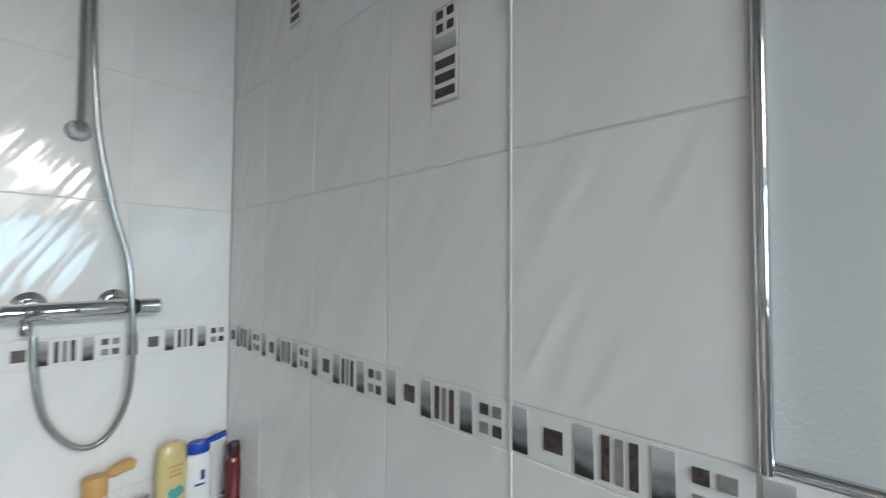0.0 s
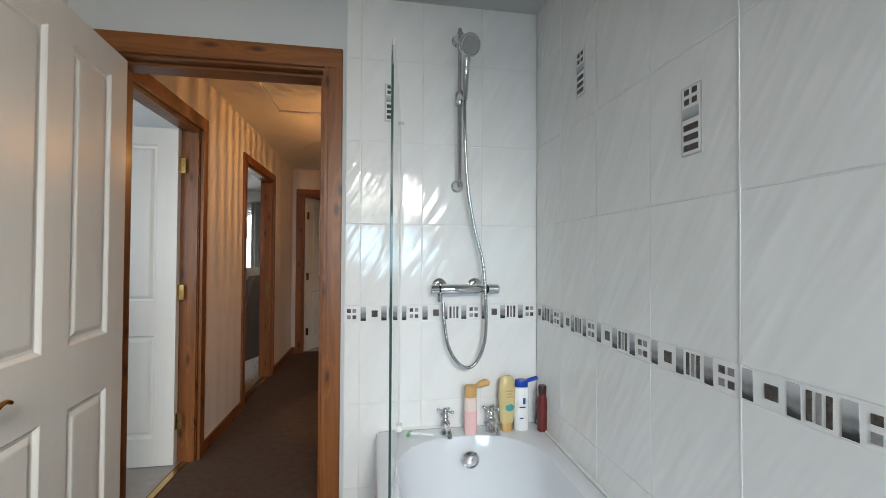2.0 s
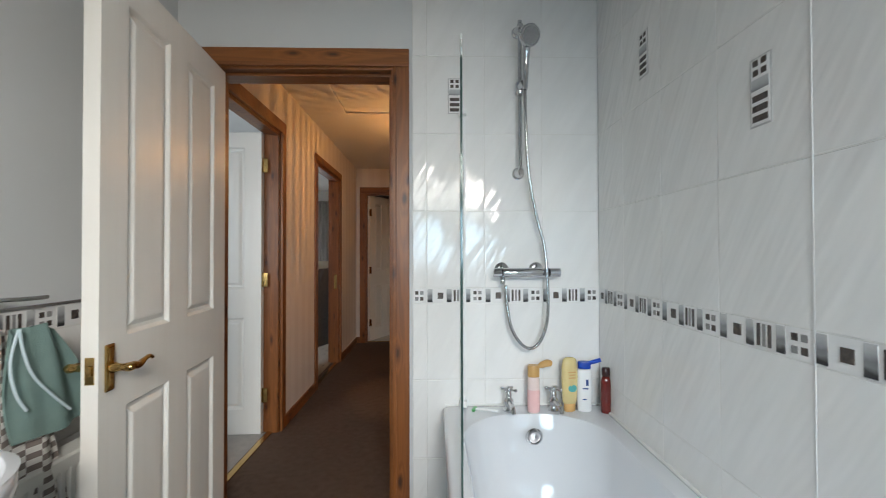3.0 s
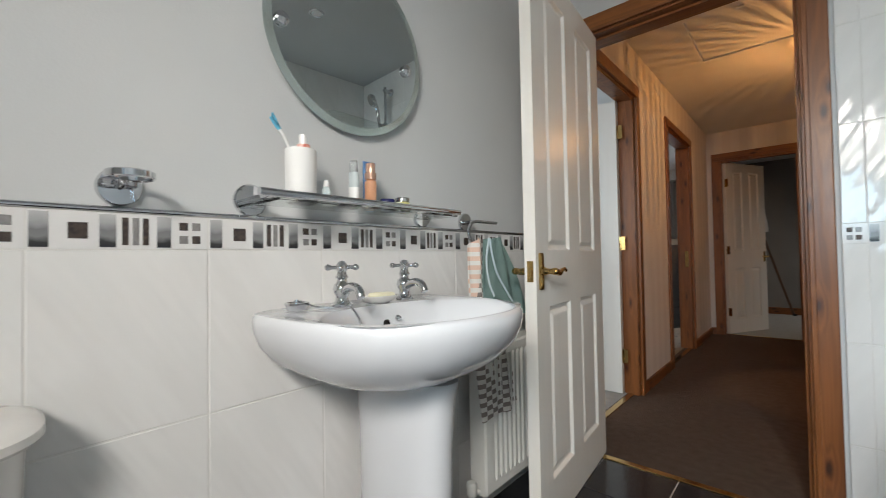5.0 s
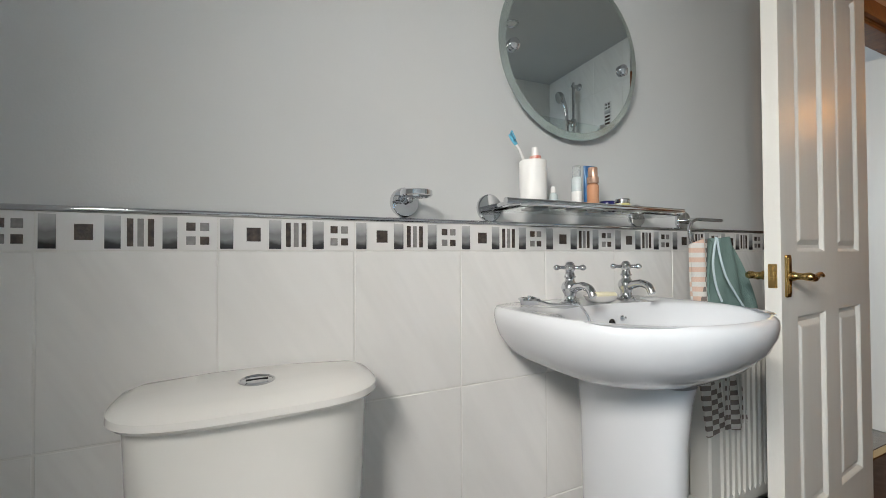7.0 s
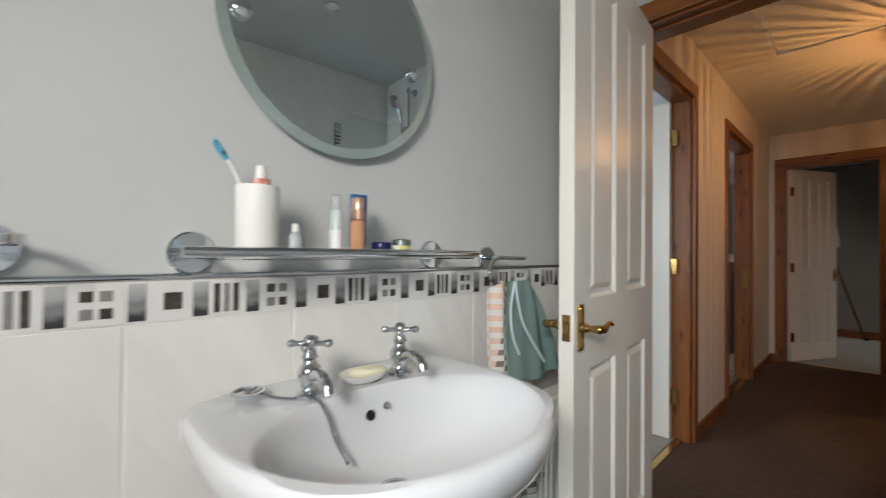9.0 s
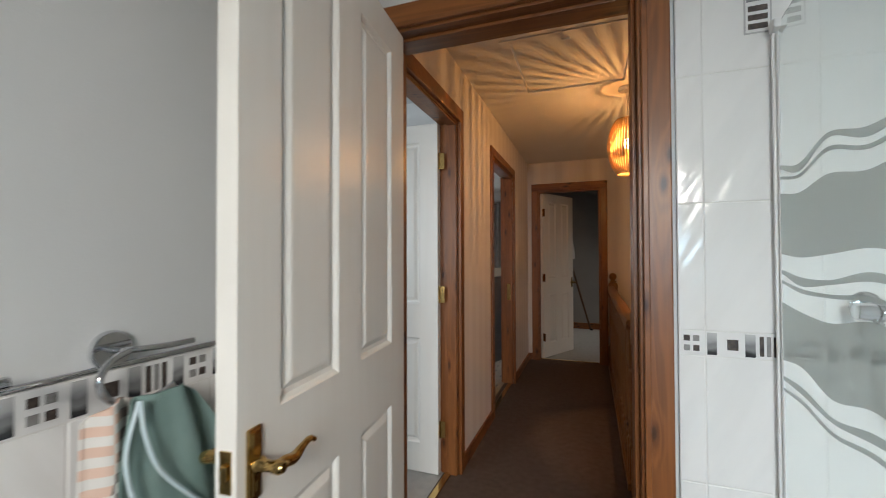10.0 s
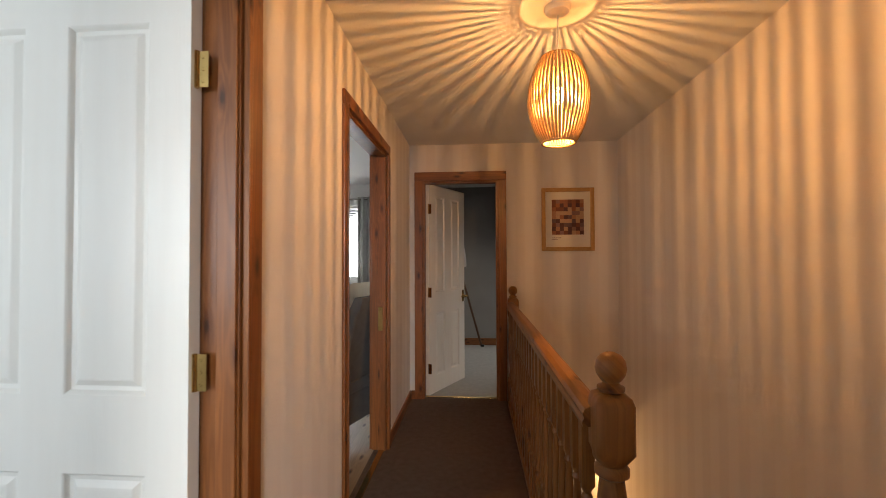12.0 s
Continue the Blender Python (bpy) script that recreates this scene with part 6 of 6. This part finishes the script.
# grey upholstered chair inside the far bedroom, with a pale cushion
M_GREYF = material("charcoal_upholstery", (0.12, 0.12, 0.125), 0.9, second=(0.155, 0.155, 0.16), scale=20, bump=0.4, bump_scale=350)
M_LEG = wood("pale_oak_leg", (0.40, 0.24, 0.11), (0.55, 0.36, 0.18), "z", 0.4)
chair = thing("upholstered_chair", "charcoal upholstered chair with pale oak legs by the bed", "chair", pose(-2.10, 4.22, 0, 0, 0, -20))
def slab(cx, cy, hx, hy, r, z):
    return rr(cx, cy, hx, hy, r, z, 6)
part("seat", loft(bmesh.new(), [slab(0, 0, 0.22, 0.22, 0.05, 0.36), slab(0, 0, 0.24, 0.24, 0.06, 0.38), slab(0, 0, 0.24, 0.24, 0.06, 0.45), slab(0, 0, 0.21, 0.21, 0.05, 0.475)]), M_GREYF, chair, smooth=True)
rings = []
for k in range(11):
    t = k / 10
    bend = 0.16 * t * t
    rings.append(slab(0.145 + bend, 0, 0.075 * (1 - 0.55 * t ** 2), 0.245 * (1 - 0.2 * t ** 3), 0.02, 0.16 + 0.85 * t))
part("backrest", loft(bmesh.new(), rings), M_GREYF, chair, smooth=True)
for x, y in ((-0.19, -0.19), (-0.19, 0.19), (0.19, -0.19), (0.19, 0.19)):
    part("leg", loft(bmesh.new(), [slab(x * 1.12, y * 1.08, 0.013, 0.013, 0.005, 0.0), slab(x, y, 0.022, 0.022, 0.006, 0.37)]), M_LEG, chair)
cush = thing("cushion", "cream cushion propped on the chair", "cushion", pose(-2.05, 4.46, 0.87, 0, -66, -20))
part("cushion_body", loft(bmesh.new(), [rr(0, 0, a, a, a * 0.3, z) for a, z in ((0.12, -0.07), (0.20, -0.045), (0.235, 0.0), (0.20, 0.045), (0.12, 0.07))]), material("cream_cotton", (0.72, 0.64, 0.50), 0.9, second=(0.76, 0.69, 0.56), scale=12, bump=0.3, bump_scale=200), cush, smooth=True)

# ---- end room ----
pole = thing("wooden_pole", "dark wooden pole leaning in the corner of the end room", "pole", pose(0, 0, 0))
part("shaft", tube(bmesh.new(), [(-1.02, 7.18, 0.004), (-1.16, 7.2, 0.5), (-1.38, 7.24, 1.3)], 0.016, 10), material("dark_wood_pole", (0.07, 0.030, 0.014), 0.5, second=(0.10, 0.045, 0.02), scale=20), pole, smooth=True)
part("foot", B(-1.035, -0.985, 7.16, 7.2, 0.0, 0.03, 0.008), M_BLACK, pole)
c3 = thing("white_cloth", "white cloth hanging behind the end room door", "cloth", Matrix.Translation((D3A + 0.025, YE + WT - 0.025, 0)) @ pose(0, 0, 0, 0, 0, 62) @ pose(0.655, 0.03, 1.47, 0, 0, 90))
part("cloth", hanging(bmesh.new(), 0, -0.13, 0.02, 0.0, -0.30, 0.7, 1.5, 3, skew=-0.02), material("white_cotton", (0.72, 0.72, 0.74), 0.9, second=(0.76, 0.76, 0.78), scale=12), c3, smooth=True)

# lower hall's front door pane
fd = thing("door_lower_hall", "pale front door pane glowing with daylight down the stairs", "door", pose(-0.40, 7.39, -1.6), kind="structure")
part("door_leaf", B(-0.30, 0.45, -0.03, 0.005, -0.9, 1.1, 0.004), M_DOOR, fd)
M_DAY = bpy.data.materials.new("daylit_obscure_glass")
M_DAY.use_nodes = True
M_DAY.cycles.emission_sampling = "NONE"
M_DAY.node_tree.nodes["Principled BSDF"].inputs["Emission Color"].default_value = (0.95, 0.97, 1, 1)
M_DAY.node_tree.nodes["Principled BSDF"].inputs["Emission Strength"].default_value = 2.0
part("glass_pane", B(-0.10, 0.25, -0.036, -0.031, 0.15, 0.9), M_DAY, fd, "daylit obscure glass")

# ---- wall and floor tiles, piece by piece ----
TW, JOINT = 0.262, 0.0020
BAND0, BAND1 = 0.947, 1.0125
ROWS_UP = [1.0125, 1.350, 1.691, 2.036, CEIL]
ROWS_DOWN = [0.0, 0.273, 0.613, 0.947]
TT = 0.009
meshes = {}


def tile_mesh(w, h, mat):
    """A glazed tile: flat face, eased edges; origin at its middle, front towards -y."""
    key = (round(w, 4), round(h, 4), mat.name)
    if key not in meshes:
        bm = bmesh.new()
        a, b, e = w / 2 - JOINT / 2, h / 2 - JOINT / 2, 0.0018
        def lp(i, y):
            return [bm.verts.new(p) for p in ((-a + i, y, -b + i), (a - i, y, -b + i), (a - i, y, b - i), (-a + i, y, b - i))]
        l0, l1, l2 = lp(0, TT), lp(0, 0.0012), lp(e, 0.0)
        for p, q in ((l0, l1), (l1, l2)):
            for i in range(4):
                bm.faces.new((p[i], p[(i + 1) % 4], q[(i + 1) % 4], q[i]))
        bm.faces.new(l2)
        bmesh.ops.recalc_face_normals(bm, faces=bm.faces)
        me = bpy.data.meshes.new("tile")
        bm.to_mesh(me)
        bm.free()
        me.materials.append(mat)
        meshes[key] = me
    return meshes[key]


def motif(bm, x0, x1, z0, z1, index, y=-0.0012):
    """One inlay, a hair proud of the glaze."""
    v = [bm.verts.new(p) for p in ((x0, y, z0), (x1, y, z0), (x1, y, z1), (x0, y, z1))]
    u = [bm.verts.new(p) for p in ((x0 - 0.0006, 0.0015, z0 - 0.0006), (x1 + 0.0006, 0.0015, z0 - 0.0006), (x1 + 0.0006, 0.0015, z1 + 0.0006), (x0 - 0.0006, 0.0015, z1 + 0.0006))]
    bm.faces.new(v).material_index = index
    for i in range(4):
        bm.faces.new((u[i], u[(i + 1) % 4], v[(i + 1) % 4], v[i])).material_index = index


def border_mesh(w, start=0.0, stop=1.0):
    """A border tile: shaded strips between a square, three bars and four dots. start, stop: the kept stretch of a cut tile."""
    key = ("border", round(w, 4), start, stop)
    if key in meshes:
        return meshes[key]
    h = BAND1 - BAND0
    bm = bmesh.new()
    c0, c1 = -w / 2 + w * start, -w / 2 + w * stop
    box(bm, c0 + JOINT / 2, c1 - JOINT / 2, 0.0, TT, -h / 2 + JOINT / 2, h / 2 - JOINT / 2)
    t, b = h / 2 - 0.004, -h / 2 + 0.004
    items = []
    for s in (0.015, 0.345, 0.665):
        items.append((s, s + 0.085, b, t, 1))
    items.append((0.19, 0.285, -0.014, 0.013, 2))
    for k in range(3):
        s = 0.465 + 0.058 * k
        items.append((s, s + 0.034, b + 0.004, t - 0.004, 2 if k != 1 else 3))
    for i in (0, 1):
        for j in (0, 1):
            s = 0.805 + 0.085 * i
            items.append((s, s + 0.055, -0.021 + 0.026 * j, -0.006 + 0.026 * j, 2 if i != j else 3))
    for s0, s1, z0, z1, k in items:
        if s0 >= start + 0.01 and s1 <= stop - 0.01:
            motif(bm, -w / 2 + s0 * w, -w / 2 + s1 * w, z0, z1, k)
    bmesh.ops.recalc_face_normals(bm, faces=bm.faces)
    me = bpy.data.meshes.new("border_tile")
    bm.to_mesh(me)
    bm.free()
    for m in (M_BANDW, M_STRIP, M_STONE, M_GREYIN):
        me.materials.append(m)
    meshes[key] = me
    return me


def insert_mesh():
    """Upright decorative insert: four dots, a shaded block and three bars."""
    if "insert" in meshes:
        return meshes["insert"]
    w, h = 0.060, 0.158
    bm = bmesh.new()
    box(bm, -w / 2, w / 2, -0.0012, 0.003, -h / 2, h / 2, index=4)
    box(bm, -w / 2 + 0.004, w / 2 - 0.004, -0.0022, -0.0011, -h / 2 + 0.004, h / 2 - 0.004, index=0)
    y = -0.0034
    for i in (0, 1):
        for j in (0, 1):
            x, z = -0.019 + 0.023 * i, 0.037 + 0.022 * j
            motif(bm, x, x + 0.014, z, z + 0.013, 2, y)
    motif(bm, -0.024, 0.024, 0.004, 0.029, 1, y)
    for k in range(3):
        motif(bm, -0.021, 0.021, -0.068 + 0.023 * k, -0.054 + 0.023 * k, 2, y)
    bmesh.ops.recalc_face_normals(bm, faces=bm.faces)
    me = bpy.data.meshes.new("decorative_insert")
    bm.to_mesh(me)
    bm.free()
    for m in (M_BANDW, M_STRIP, M_STONE, M_GREYIN, M_PALEIN):
        me.materials.append(m)
    meshes["insert"] = me
    return me


def piece(name, me, m, owner):
    o = new(name, me)
    o.parent = owner
    o.matrix_basis = m
    return o


# grout bed, just behind the tiles' faces
G = 0.0013
part("grout_bed", B(-0.787, XB, YS + G, YS + S - 0.0005, 0, CEIL - 0.001), M_GROUT, wall_door)
bm = B(XB + G, XB + S - 0.0005, 0.074, YS, 0, CEIL - 0.001)
box(bm, XB + G, XB + S - 0.0005, YB + 0.001, 0.074, 0, BAND1)
part("grout_bed", bm, M_GROUT, wall_bath)
part("grout_bed", B(XS - S + 0.0005, XS - G, YB + 0.001, YS - 0.001, 0, BAND1), M_GROUT, wall_basin)

rnd = random.Random(11)
def lay(owner, face, edges, rows, base, borders=True):
    """Tiles on one wall. face: turns the tile's front; edges: positions along the wall's u; base: u, v to the wall's place."""
    for u0, u1 in zip(edges, edges[1:]):
        for z0, z1 in zip(rows, rows[1:]):
            lean = pose(0, 0, 0, rnd.uniform(-0.22, 0.22), 0, rnd.uniform(-0.22, 0.22))
            piece("tile", tile_mesh(u1 - u0, z1 - z0, M_TILE), base((u0 + u1) / 2, (z0 + z1) / 2) @ face @ lean, owner)


# shower end wall: u runs along x
xe = [-0.787, -0.725, -0.470, -0.214, XB - 0.001]
base_s = lambda u, z: Matrix.Translation((u, YS, z))
lay(wall_door, Matrix(), xe[:5], ROWS_DOWN, base_s)
lay(wall_door, Matrix(), xe[:5], ROWS_UP, base_s)
zb = (BAND0 + BAND1) / 2
tw = 0.2575
piece("border_tile", border_mesh(tw, 0.757, 1.0), base_s(-0.725 - tw / 2, zb), wall_door)
for u0, u1 in zip(xe[1:], xe[2:]):
    piece("border_tile", border_mesh(round(u1 - u0, 4)), base_s((u0 + u1) / 2, zb), wall_door)
piece("decorative_insert", insert_mesh(), base_s(-0.600, 1.858), wall_door)
# bath wall: u runs along -y from the shower corner
ye = [YS - 0.0005, 1.1235, 0.861, 0.5985, 0.336, 0.074]
base_b = lambda u, z: Matrix.Translation((XB, u, z))
def lay_y(owner, face, x, ys, rows):
    for y0, y1 in zip(ys, ys[1:]):
        for z0, z1 in zip(rows, rows[1:]):
            lean = pose(0, 0, 0, rnd.uniform(-0.22, 0.22), 0, rnd.uniform(-0.22, 0.22))
            piece("tile", tile_mesh(abs(y1 - y0), z1 - z0, M_TILE), Matrix.Translation((x, (y0 + y1) / 2, (z0 + z1) / 2)) @ face @ lean, owner)
lay_y(wall_bath, FACE_NX, XB, ye, ROWS_UP)
part("sealed_joint", B(XB - 0.0012, XB + 0.004, 0.336 - 0.0024, 0.336 + 0.0024, RIM + 0.01, CEIL - 0.003, 0.001), M_SEAL, wall_bath, "wide white sealed joint")
low = ye + [0.074 - 0.2625 * k for k in range(1, 6)]
lay_y(wall_bath, FACE_NX, XB, low, ROWS_DOWN)
piece("border_tile", border_mesh(0.2625, 0.10, 1.0), Matrix.Translation((XB, 1.1235 + 0.2625 / 2, zb)) @ FACE_NX, wall_bath)
for a, b in zip(low[1:], low[2:]):
    piece("border_tile", border_mesh(abs(b - a)), Matrix.Translation((XB, (a + b) / 2, zb)) @ FACE_NX, wall_bath)
for y, z in ((0.457, 1.526), (0.962, 1.855)):
    piece("decorative_insert", insert_mesh(), Matrix.Translation((XB, y, z)) @ FACE_NX, wall_bath)
# basin wall dado
ys = [0.264 * k for k in range(-4, 6)]
ys = [YB + 0.001] + ys + [YS - 0.001] if ys[-1] < YS - 0.02 else [YB + 0.001] + ys
lay_y(wall_basin, FACE_X, XS, ys, ROWS_DOWN)
for k in range(-4, 5):
    piece("border_tile", border_mesh(0.264), Matrix.Translation((XS, 0.264 * k + 0.132, zb)) @ FACE_X, wall_basin)
piece("border_tile", border_mesh(0.264, 0.15, 1.0), Matrix.Translation((XS, -0.264 * 4.5, zb)) @ FACE_X, wall_basin)
# black floor tiles
def floor_tile_mesh(s):
    bm = bmesh.new()
    rr4 = lambda h, z: [(-h, -h, z), (h, -h, z), (h, h, z), (-h, h, z)]
    loft(bm, [rr4(s / 2 - 0.002, -0.012), rr4(s / 2 - 0.002, -0.0015), rr4(s / 2 - 0.0035, 0.0)])
    bmesh.ops.recalc_face_normals(bm, faces=bm.faces)
    me = bpy.data.meshes.new("floor_tile")
    bm.to_mesh(me)
    bm.free()
    me.materials.append(M_FLOORT)
    return me
fm = floor_tile_mesh(0.30)
for i in range(7):
    for j in range(10):
        x, y = XS + 0.06 + 0.30 * i, YS - 0.19 - 0.30 * j
        if x + 0.12 < XB and y - 0.14 > YB:
            piece("floor_tile", fm, Matrix.Translation((x, y, 0.001)), floor_bath)
